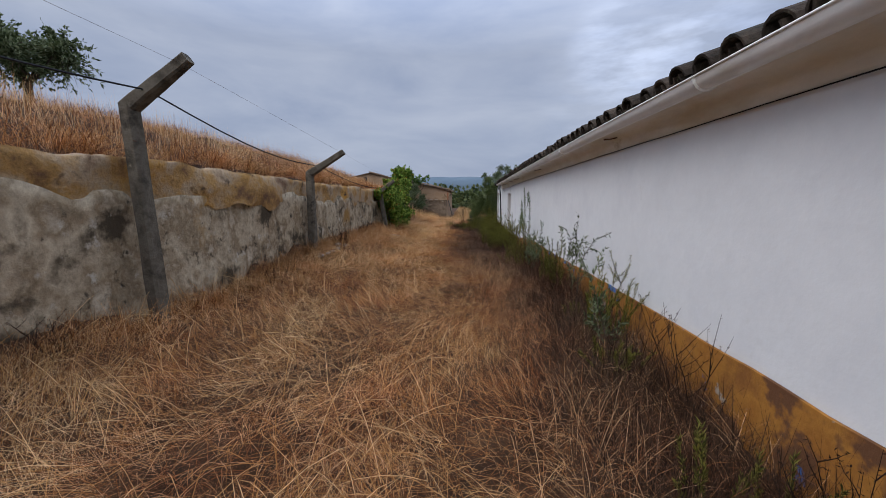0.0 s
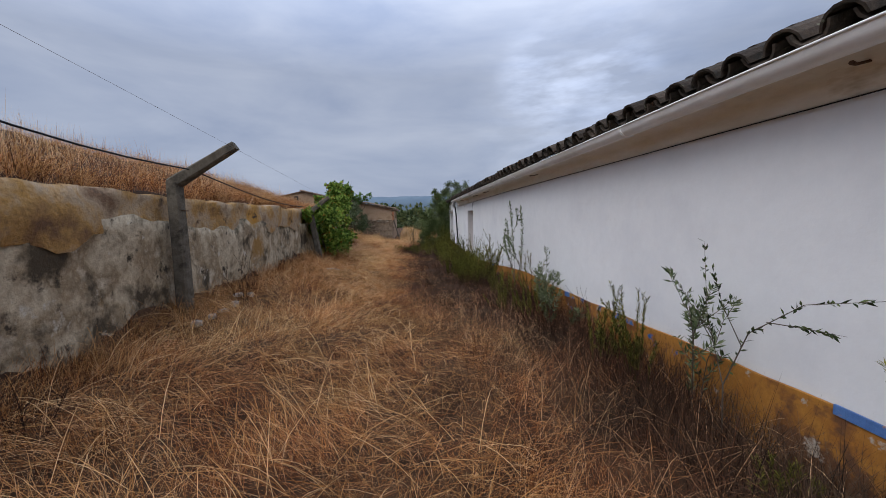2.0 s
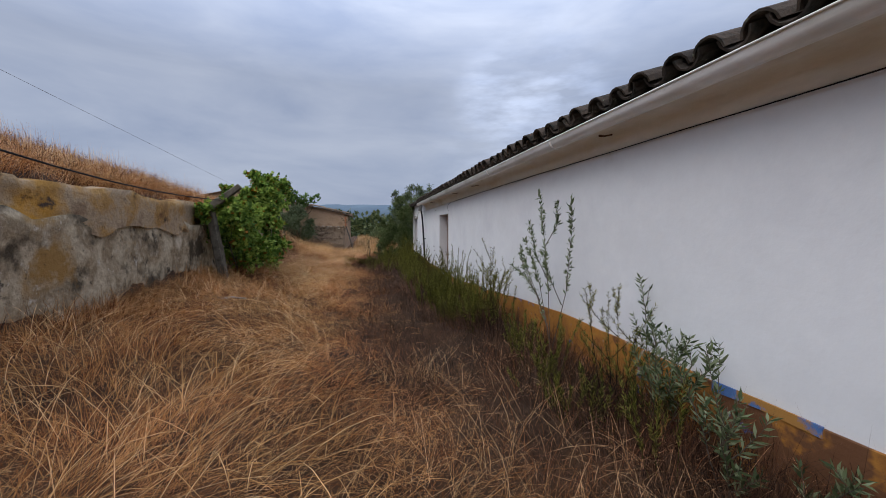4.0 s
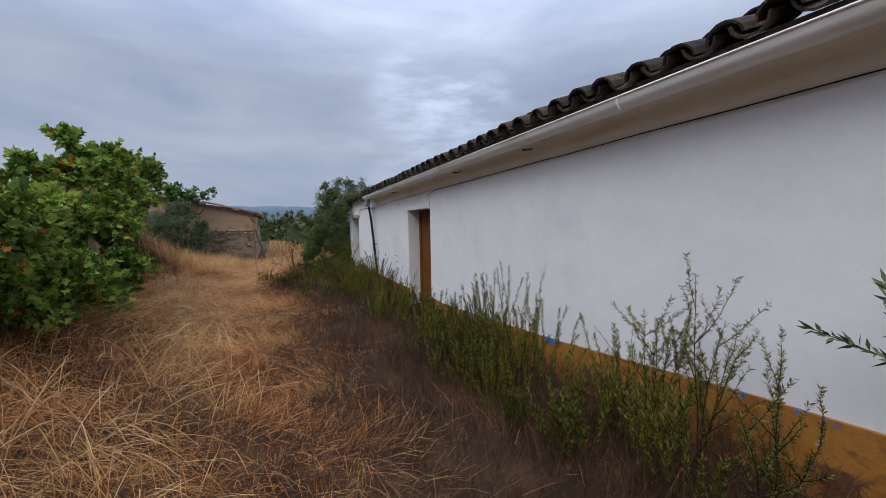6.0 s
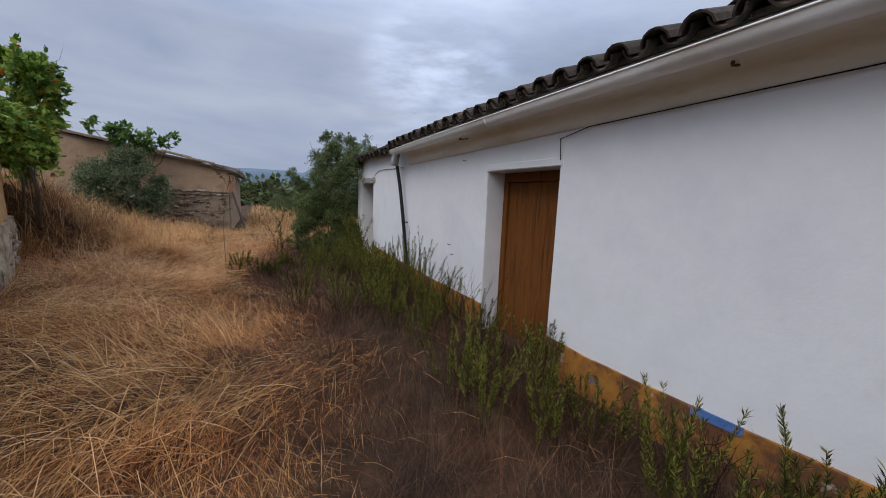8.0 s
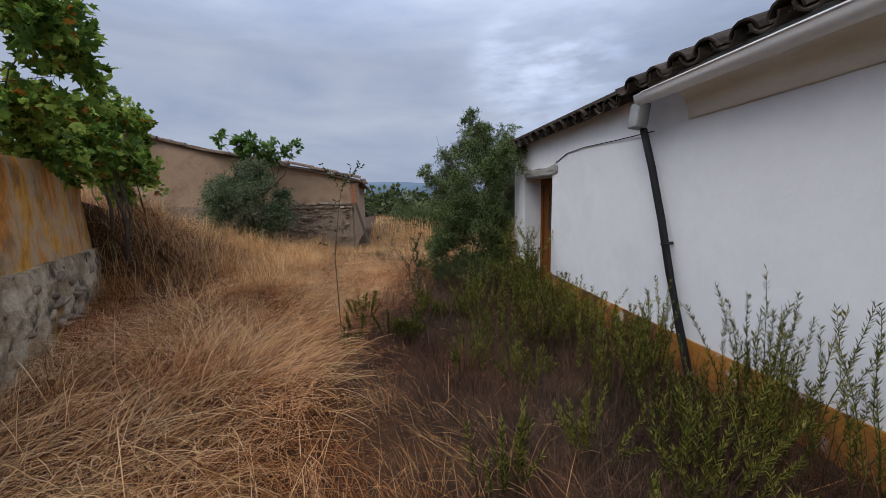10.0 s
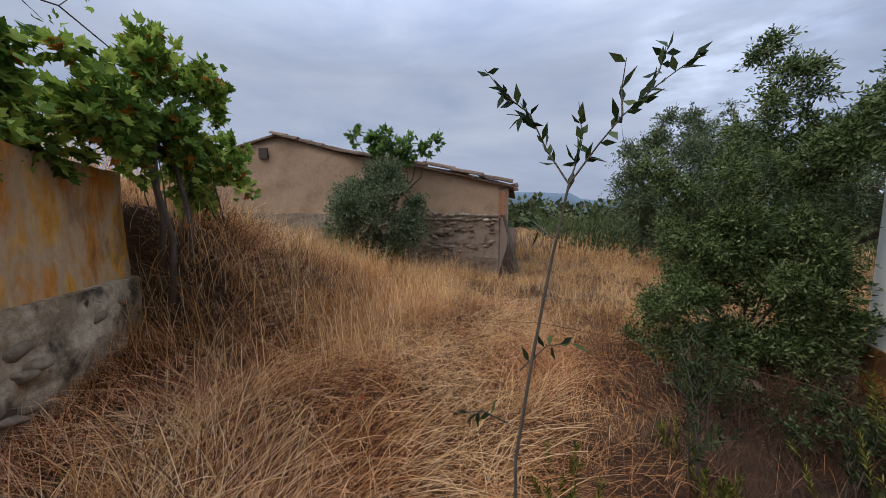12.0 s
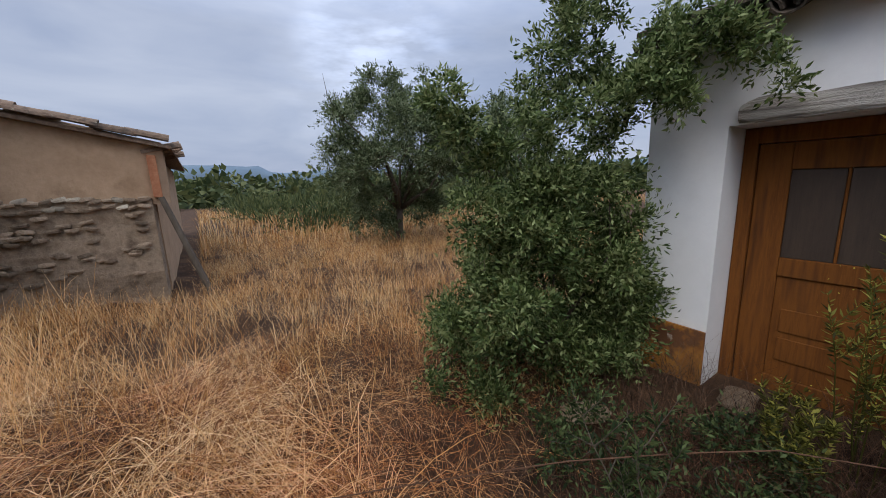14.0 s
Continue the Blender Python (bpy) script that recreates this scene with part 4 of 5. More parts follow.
R_ = np.random.default_rng(5)
shrub = []
for _ in range(175):
    z = 0.12 + 3.0 * R_.uniform(0, 1) ** 1.25
    w = float(np.interp(z, [0, 0.5, 1.2, 2.0, 2.6, 3.2], [1.05, 1.12, 0.94, 0.72, 0.44, 0.12]))
    a, q = R_.uniform(0, math.tau), R_.uniform(0.1, 1.0) ** 0.6
    x_, y_ = 0.05 + 0.08 * z + math.cos(a) * w * q, 0.12 - 0.05 * z + math.sin(a) * w * 0.75 * q
    if z < 2.5:
        x_ = min(x_, 0.80)
    if z > 1.7 and R_.uniform() < 0.42:
        continue
    shrub.append((x_, y_, z, R_.uniform(0.14, 0.28) * (1 if z < 1.9 else 0.66)))
# a bough that leans out towards the door, one over the eave, and one out over the field
for root, tip, n_, sd in (((0.30, -0.15, 2.05), (0.66, -1.0, 2.55), 30, 0.13), ((0.4, 0.0, 2.3), (0.9, -0.45, 2.95), 16, 0.14), ((-0.2, 0.2, 1.6), (-0.95, 0.05, 2.25), 15, 0.08), ((0.1, 0.1, 2.6), (0.05, 0.0, 3.45), 10, 0.08)):
    for f in R_.uniform(0.1, 1, n_):
        p_ = np.array(root) + (np.array(tip) - np.array(root)) * f + R_.normal(size=3) * sd
        shrub.append((*p_, 0.15 - 0.04 * f))
tree("olive_shrub", (1.05, 24.85, -0.2), "dense dark green olive bush growing against the house corner", "bush", shrub, 92000, 0.047, 0.0175, DARKLEAF, 11, 0.03, 0.3, limbs=8)
tree("olive_tree", (3.3, 31.9, -0.15), "grey-green olive tree with a wide rounded crown", "tree",
     lobes_in(R_, 100, (0.25, 0, 2.45), (2.35, 1.4, 1.45), 0.42) + lobes_in(R_, 16, (0.4, 0, 3.9), (1.3, 0.8, 0.6), 0.30) + lobes_in(R_, 14, (0.2, 0.3, 0.8), (1.9, 0.8, 0.5), 0.4), 105000, 0.078, 0.024, OLIVE, 12, 0.11, 0.9, limbs=16)
tree("olive_tree", (6.0, 30.4, -0.15), "grey-green olive tree with a wide rounded crown", "tree",
     lobes_in(R_, 45, (0, 0, 2.4), (1.7, 1.2, 1.4), 0.42), 34000, 0.09, 0.028, OLIVE, 13, 0.11, 0.9, limbs=14)
tree("olive_shrub", (-4.5, 28.6, 0.1), "round dark green bush before the ruined barn wall", "bush",
     lobes_in(R_, 48, (0, 0, 1.35), (1.15, 0.6, 1.15), 0.36), 42000, 0.075, 0.024, OLIVE, 14, 0.06, 0.5, limbs=10)
figs = lobes_in(R_, 15, (0, 0, 2.95), (1.05, 0.3, 0.35), 0.20)
tree("fig_tree", (-4.45, 29.3, 0.1), "fig tree with broad bright green leaves above the bush", "tree", figs + [(-1.0, 0, 3.3, 0.2), (1.1, 0, 3.1, 0.18)], 560, 0.21, 0.17, FIG, 15, 0.06, 1.6, shape="palm")
tree("olive_tree", (-15.0, 11.8, 4.5), "leafy tree on top of the dry grass bank", "tree",
     lobes_in(R_, 16, (0, 0, 1.9), (1.4, 1.2, 0.9), 0.6), 12000, 0.14, 0.06, OLIVE, 16, 0.12, 1.0)
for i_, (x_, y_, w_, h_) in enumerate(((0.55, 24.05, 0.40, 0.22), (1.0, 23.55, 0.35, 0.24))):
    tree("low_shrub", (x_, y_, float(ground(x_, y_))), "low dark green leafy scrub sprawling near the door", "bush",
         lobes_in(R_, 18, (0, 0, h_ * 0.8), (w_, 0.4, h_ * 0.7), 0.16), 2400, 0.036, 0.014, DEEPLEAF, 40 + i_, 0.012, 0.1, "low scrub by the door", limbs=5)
# vines over the wall
for i, (x, y, base, lx, z, sx, sy, sz, n) in enumerate([(-3.25, 14.9, None, 0.0, 1.72, 0.5, 1.0, 0.62, 2000), (-3.0, 15.6, None, 0.0, 0.85, 0.45, 0.8, 0.40, 1000), (-3.2, 16.8, None, 0.0, 1.62, 0.6, 1.1, 1.20, 2900),
                                                         (-3.1, 17.0, None, 0.0, 0.80, 0.42, 0.8, 0.45, 1000), (-3.95, 18.6, 1.75, 0.40, 2.35, 0.5, 0.7, 0.80, 1500), (-3.95, 19.9, 1.75, 0.25, 2.35, 0.4, 0.6, 0.50, 900),
                                                         (-4.15, 21.2, 1.75, 0.40, 2.70, 0.42, 0.50, 0.62, 1250), (-4.60, 22.3, 1.75, 0.30, 2.20, 0.38, 0.6, 0.42, 1250),
                                                         (-4.62, 23.35, None, 0.14, 2.38, 0.45, 0.55, 0.56, 1600), (-4.75, 24.15, None, 0.0, 1.95, 0.35, 0.42, 0.30, 650)]):
    base = float(ground(x + 0.35, y)) if base is None else base
    tree("grape_vine", (x, y, base), "sprawling grape vine with broad green leaves over the wall", "vine",
         lobes_in(R_, 18, (lx, 0, z - base), (sx, sy, sz), 0.25), int(n * 1.7), 0.112, 0.116, VINE, 20 + i, 0.022, 0.3, "vines on the wall", "palm", 3)
# a bare cane that stands up out of the vine, and dead stems that hang at the wall's end
cane = thing("vine_cane", (-4.86, 23.2, 2.2), "bare brown vine cane with withered tendrils above the leaves", "cane")
bm = bmesh.new()
tube(bm, [(0.0, 0.05, -0.3), (-0.01, 0.08, 0.7), (0.22, -0.45, 0.78), (0.45, -1.0, 0.62), (0.52, -1.4, 0.50)], [0.010, 0.008, 0.006, 0.005, 0.003], 6)
main_ = part("stem", bm, BARK, cane, "", True)
rng = np.random.default_rng(91)
C, D = [], []
for root, tip in (((0.22, -0.45, 0.78), (0.16, -0.30, 1.08)), ((0.45, -1.0, 0.62), (0.36, -0.75, 0.98)), ((0.40, -0.85, 0.66), (0.30, -0.6, 0.60)), ((0.16, -0.30, 1.08), (0.02, -0.10, 1.02))):
    pts_ = [Vector(root), Vector(root).lerp(Vector(tip), 0.5) + Vector(rng.normal(size=3)) * 0.03, Vector(tip)]
    bm = bmesh.new()
    tube(bm, pts_, [0.004, 0.003, 0.0015], 5)
    part("branch", bm, BARK, main_)
    for _ in range(5):
        C.append(np.array(tip) + rng.normal(size=3) * 0.05)
        D.append(rng.normal(size=3) + [0, 0, -0.5])
ob = new("foliage", leaves("foliage", np.array(C), np.array(D), 0.09, 0.09, VINE, rng=rng, shape="palm"))
ob.parent = cane
old_vine = thing("old_vine", (-4.7, 23.5, float(ground(-4.7, 23.5)) - 0.1), "old grape vine with twisted dark stems beside the wall's end", "vine")
for x_, y_, h_ in ((0.0, -0.08, 1.9), (0.12, 0.12, 1.6), (-0.1, 0.35, 1.5), (0.25, -0.2, 1.3)):
    bm = bmesh.new()
    tube(bm, [(x_, y_, -0.15), (x_ + 0.04, y_ + 0.02, h_ * 0.35), (x_ - 0.03, y_ - 0.04, h_ * 0.7), (x_ + 0.02, y_ - 0.08, h_)], [0.030, 0.024, 0.020, 0.012], 7)
    part("vine_stem", bm, BARK, old_vine, "", True)
# far scrub and woods, and hills with haze in their colour
rng = np.random.default_rng(77)
P, D = [], []
for i in range(420):
    a = radians(rng.uniform(-40, 62))
    d = rng.uniform(46, 110)
    x, y = -1.0 + math.sin(a) * d, 16 + math.cos(a) * d
    if -16 < x < 0 and y < 42:
        continue
    g = float(ground(x, y))
    h = rng.uniform(1.6, 3.4) * (1 + d / 260)
    n = 60
    v = rng.normal(size=(n, 3))
    v /= np.linalg.norm(v, axis=1, keepdims=True)
    P.append(np.array([x, y, g + h * 0.5]) + v * rng.uniform(0.5, 1, (n, 1)) * [h * 0.75, h * 0.75, h * 0.55])
    D.append(v + rng.normal(size=(n, 3)) * 0.5)
P, D = np.concatenate(P), np.concatenate(D)
tagged(new("far_woods", leaves("far_woods", P, D, 0.9, 0.6, SCRUB, rng=rng)), "low green woods in the distance", "woods", kind="stuff")
P, D = [], []
for i in range(170):
    x, y = rng.uniform(-1, 18), rng.uniform(35, 50)
    if x < 0.2 and y > 34:
        x += 1.5
    h = rng.uniform(0.6, 1.3)
    n = 130
    v = rng.normal(size=(n, 3))
    P.append(np.array([x, y, float(ground(x, y)) + h * 0.45]) + v * [0.55, 0.55, h * 0.28])
    D.append(v * 0.5 + [0, 0, 0.9] + rng.normal(size=(n, 3)) * 0.3)
P, D = np.concatenate(P), np.concatenate(D)
tagged(new("scrub", leaves("scrub", P, D, 0.28, 0.06, SCRUB, rng=rng)), "yellow-green scrub at the field's far edge", "scrub", kind="stuff")
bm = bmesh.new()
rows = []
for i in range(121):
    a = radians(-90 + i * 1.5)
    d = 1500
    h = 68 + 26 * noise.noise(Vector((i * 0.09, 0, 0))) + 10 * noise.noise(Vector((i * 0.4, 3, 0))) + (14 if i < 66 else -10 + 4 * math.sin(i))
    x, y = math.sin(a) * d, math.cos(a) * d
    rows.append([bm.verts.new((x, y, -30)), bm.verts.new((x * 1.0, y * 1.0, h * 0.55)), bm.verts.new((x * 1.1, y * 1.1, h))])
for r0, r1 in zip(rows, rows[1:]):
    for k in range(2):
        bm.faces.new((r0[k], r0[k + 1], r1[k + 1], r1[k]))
tagged(part("backdrop_hills", bm, HILL, smooth=True), "wooded hills on the horizon, coloured blue-grey for haze", "hills", kind="structure")


# ---- weeds and saplings along the house ----
def stem_points(rng, base, h, lean, az, n=5, droop=0.0):
    p = Vector(base)
    out = [p.copy()]
    for i in range(n):
        le = lean + droop * i / n + rng.normal() * 0.08
        a = az + rng.normal() * 0.25
        p = p + Vector((math.sin(le) * math.cos(a), math.sin(le) * math.sin(a), math.cos(le))) * (h / n)
        out.append(p.copy())
    return out


def plant(name, at, label, category, group, seed, stems, h, mat, leaf, per, spread, lean=0.25, droop=0.25, r=0.004, stem_mat=None, branch=0, up=0.9, first=2, reach=(0.2, 0.45)):
    """Several thin stems from one root, each lined with leaves that point up and out. leaf: (length, width)."""
    rng = np.random.default_rng(seed)
    x, y = at
    z = float(ground(x, y)) - 0.03
    t = thing(name, (x, y, z), label, category, group)
    C, D = [], []
    for s in range(stems):
        az = rng.uniform(0, math.tau)
        b = (math.cos(az) * spread * rng.uniform(0, 1), math.sin(az) * spread * rng.uniform(0, 1), 0)
        hh = h * (rng.uniform(0.55, 1.05) if stems > 1 else 1)
        lines = [(stem_points(rng, b, hh, abs(rng.normal()) * lean, az, 6, droop), 1.0)]
        for k in range(branch):
            i = int(rng.integers(first, 6))
            lines.append((stem_points(rng, lines[0][0][i], hh * rng.uniform(*reach), rng.uniform(0.4, 0.9), rng.uniform(0, math.tau), 4, -0.2), 0.6))
        for li, (pts, f) in enumerate(lines):
            n = len(pts)
            bm = bmesh.new()
            tube(bm, pts, [r * f * (1 - 0.75 * i / (n - 1)) for i in range(n)], 4, False)
            if per:
                m = max(2, int(per * f))
                u = np.sort(rng.uniform((0.42 if h < 1.2 else 0.25) if f == 1 else 0.1, 1.0, m)) * (n - 1)
                i0 = np.minimum(u.astype(int), n - 2)
                P = np.array(pts)
                c = P[i0] + (P[i0 + 1] - P[i0]) * (u - i0)[:, None]
                ax = P[i0 + 1] - P[i0]
                ax /= np.linalg.norm(ax, axis=1, keepdims=True)
                o = rng.normal(size=(m, 3))
                o -= ax * (o * ax).sum(1, keepdims=True)
                o /= np.linalg.norm(o, axis=1, keepdims=True)
                C.append(c)
                D.append(ax * up + o)
            if li == 0:
                main = part("stem", bm, stem_mat or mat, t)
            else:
                part("branch", bm, stem_mat or mat, main)
    if C:
        C, D = np.concatenate(C), np.concatenate(D)
        me = leaves("foliage", C, D, leaf[0] * rng.uniform(0.6, 1.25, len(C)), leaf[1] * rng.uniform(0.7, 1.2, len(C)), mat, rng=rng)
        ob = new("foliage", me)
        ob.parent = t
    return t


LAB_F = "upright green fleabane weed with narrow leaves among dry grass"
LAB_O = "thin olive sapling with small grey-green leaves by the wall"
LAB_D = "bare brown dead weed stalks standing in the straw"
rw_ = np.random.default_rng(31)
k = 100
for n, (xa, xb), (ya, yb), (ha, hb) in ((44, (0.35, 1.75), (17.8, 22.6), (0.55, 0.95)), (16, (-0.5, 0.9), (18.4, 22.6), (0.3, 0.55)), (14, (-1.2, 0.0), (20.9, 23.2), (0.22, 0.42)), (32, (0.75, 1.8), (11.8, 17.8), (0.5, 0.95)),
                                      (12, (1.1, 1.85), (7.0, 12), (0.40, 0.75)), (8, (1.4, 1.85), (1.0, 7.0), (0.3, 0.65)), (4, (1.25, 1.75), (22.0, 22.7), (0.6, 0.9))):
    for i in range(n):
        k += 1
        plant("fleabane", (rw_.uniform(xa, xb), rw_.uniform(ya, yb)), LAB_F, "weed", "green weeds along the wall", k, int(rw_.integers(7, 13)), rw_.uniform(ha, hb), WEED,
              (0.042, 0.0058), 105, 0.13, 0.22, 0.15, 0.0035, None, 0, 1.5)
for x, y, h, st in ((1.1, 13.0, 1.0, 12), (1.0, 12.6, 0.8, 12), (1.2, 14.6, 0.9, 12), (1.1, 15.4, 0.85, 12), (0.95, 12.2, 0.6, 12), (1.22, 12.9, 1.35, 11), (1.30, 12.65, 1.3, 11), (1.35, 13.25, 1.2, 12), (1.6, 3.95, 1.05, 9), (1.72, 3.7, 0.95, 8), (1.5, 18.5, 1.25, 12), (1.45, 18.95, 1.3, 12), (1.62, 13.75, 0.95, 12), (1.55, 12.75, 1.0, 14), (1.6, 5.75, 0.95, 12), (1.2, 13.4, 0.85, 14), (1.38, 13.1, 0.9, 14), (1.1, 13.85, 0.75, 13), (1.45, 14.1, 0.85, 14), (0.95, 13.0, 0.6, 12), (1.3, 11.35, 0.85, 13), (1.45, 11.65, 0.9, 14), (1.15, 11.0, 0.7, 12), (1.05, 11.7, 0.6, 12), (1.55, 6.3, 0.8, 9), (1.55, 20.0, 1.05, 12), (1.6, 19.2, 1.1, 14), (1.45, 22.4, 1.1, 12)):
    k += 1
    plant("fleabane", (x, y), LAB_F, "weed", "green weeds along the wall", k, st, h, WEED, (0.040, 0.0056), 130, 0.10, 0.16, 0.12, 0.004, None, 0, 1.5)
for x, y, h, st, br in ((1.78, 5.35, 1.30, 3, 2), (1.68, 8.3, 1.35, 5, 3),
                        (0.25, 23.65, 0.8, 4, 2), (0.6, 22.9, 0.7, 4, 2), (-0.2, 22.7, 1.2, 3, 2), (1.66, 3.6, 1.0, 3, 2), (1.6, 7.6, 0.9, 4, 2)):
    k += 1
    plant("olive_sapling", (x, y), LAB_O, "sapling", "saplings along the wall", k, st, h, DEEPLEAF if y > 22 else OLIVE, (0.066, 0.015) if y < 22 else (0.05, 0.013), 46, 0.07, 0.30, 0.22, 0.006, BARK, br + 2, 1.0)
for x, y, h, st in ((1.5, 11.2, 1.42, 6), (1.42, 10.8, 1.0, 5), (1.55, 11.55, 0.95, 6), (1.62, 8.6, 1.1, 4), (1.6, 6.2, 1.0, 4), (1.7, 4.0, 1.0, 4)):
    k += 1
    plant("fleabane", (x, y), "dark wiry shrub with tiny green leaves by the wall", "weed", "green weeds along the wall", k, st, h, WEED, (0.030, 0.006), 110, 0.06, 0.18, 0.05, 0.005, DEAD, 5, 0.9)


def sapling(at, label, limbs_, counts, seed, leaf, mat, thick=0.006):
    """A sapling with given boughs, the first of which is its stem; leaves stand on their outer parts."""
    rng = np.random.default_rng(seed)
    bx, by = at
    t = thing("olive_sapling", (bx, by, float(ground(bx, by)) - 0.03), label, "sapling", "saplings along the wall")
    C, D = [], []
    stem = None
    for pts_, m in zip(limbs_, counts):
        bm = bmesh.new()
        tube(bm, pts_, [thick * (1 - 0.8 * i / (len(pts_) - 1)) * (1 if stem is None else 0.6) for i in range(len(pts_))], 5)
        ob = part("stem" if stem is None else "branch", bm, BARK, t if stem is None else stem)
        stem = stem or ob
        P = np.array(pts_)
        u = np.sort(rng.uniform(0.3, 1, m)) * (len(P) - 1)
        i0 = np.minimum(u.astype(int), len(P) - 2)
        ax = P[i0 + 1] - P[i0]
        C.append(P[i0] + ax * (u - i0)[:, None])
        D.append(ax / np.linalg.norm(ax, axis=1, keepdims=True) * 0.9 + rng.normal(size=(m, 3)) * 0.55)
    C, D = np.concatenate(C), np.concatenate(D)
    ob = new("foliage", leaves("foliage", C, D, leaf[0] * rng.uniform(0.6, 1.25, len(C)), leaf[1] * rng.uniform(0.8, 1.2, len(C)), mat, rng=rng))
    ob.parent = t


sapling((1.72, 5.02), "thin olive sapling arching out along the white wall",
        [[(0, 0, 0), (0.0, 0.02, 0.45), (0.02, -0.12, 0.85), (0.05, -0.40, 1.10), (0.08, -0.80, 1.22)], [(0.02, -0.08, 0.75), (-0.05, 0.0, 1.0), (-0.08, 0.06, 1.25)],
         [(0.03, -0.22, 0.95), (0.02, -0.42, 0.98), (0.02, -0.62, 1.0)], [(0.0, 0.02, 0.45), (-0.02, 0.15, 0.9), (0.02, 0.25, 1.4)], [(0.0, 0.1, 0.7), (-0.06, 0.3, 1.0), (-0.08, 0.45, 1.15)]], (60, 26, 26, 40, 24), 55, (0.046, 0.015), DEEPLEAF)
sapling((1.68, 9.70), "olive sapling with a fan of long thin boughs by the wall",
        [[(0, 0, 0), (0.0, 0.12, 0.45), (0.0, 0.40, 0.78), (0.0, 0.75, 0.95), (-0.03, 1.08, 1.05)], [(0.0, 0.15, 0.5), (0.0, 0.32, 0.9), (-0.02, 0.5, 1.2), (-0.03, 0.68, 1.42)],
         [(0, 0.05, 0.25), (0.0, 0.12, 0.9), (0.0, 0.25, 1.5), (-0.02, 0.34, 1.98)], [(0, 0, 0.25), (0.06, -0.15, 0.9), (0.06, -0.22, 1.5), (0.0, -0.30, 1.85)],
         [(0.0, 0.14, 1.0), (-0.05, 0.34, 1.25), (-0.06, 0.5, 1.62)], [(0.0, 0.32, 0.72), (-0.04, 0.55, 1.02), (-0.06, 0.62, 1.2)], [(0.0, 0.22, 1.35), (0.05, 0.05, 1.6), (0.03, 0.0, 1.85)],
         [(0.0, 0.5, 0.84), (0.0, 0.8, 1.1), (0.0, 0.86, 1.3)], [(0.04, -0.1, 0.75), (-0.05, 0.02, 1.05), (-0.1, 0.06, 1.3)]], (120, 95, 140, 120, 75, 55, 64, 50, 60), 56, (0.066, 0.0175), OLIVE, 0.009)


def flowering_weed(x, y, h, seed):
    """Upright weed by the door, with a spray of small yellow flowers at its top."""
    t = plant("yellow_weed", (x, y), "tall yellow-flowered weed with green leaves before the door", "weed", "yellow weeds by the door", seed, 9, h, WEED, (0.05, 0.011), 60, 0.12, 0.2, 0.15, 0.004, None, 3, 0.8)
    rng = np.random.default_rng(seed)
    n_ = 46
    C = np.stack([rng.normal(size=n_) * 0.14, rng.normal(size=n_) * 0.16, h * rng.uniform(0.72, 1.0, n_)], 1)
    ob = new("flowers", leaves("flowers", C, rng.normal(size=(n_, 3)) + [0, 0, 1], 0.010, 0.009, YELLOW, rng=rng))
    ob.parent = t
    ob["label"] = "small yellow flower heads"


for x, y, h, sd in ((1.50, 23.20, 1.25, 501), (1.62, 22.85, 1.1, 502), (1.35, 22.75, 0.8, 503), (1.25, 23.35, 0.6, 504)):
    flowering_weed(x, y, h, sd)


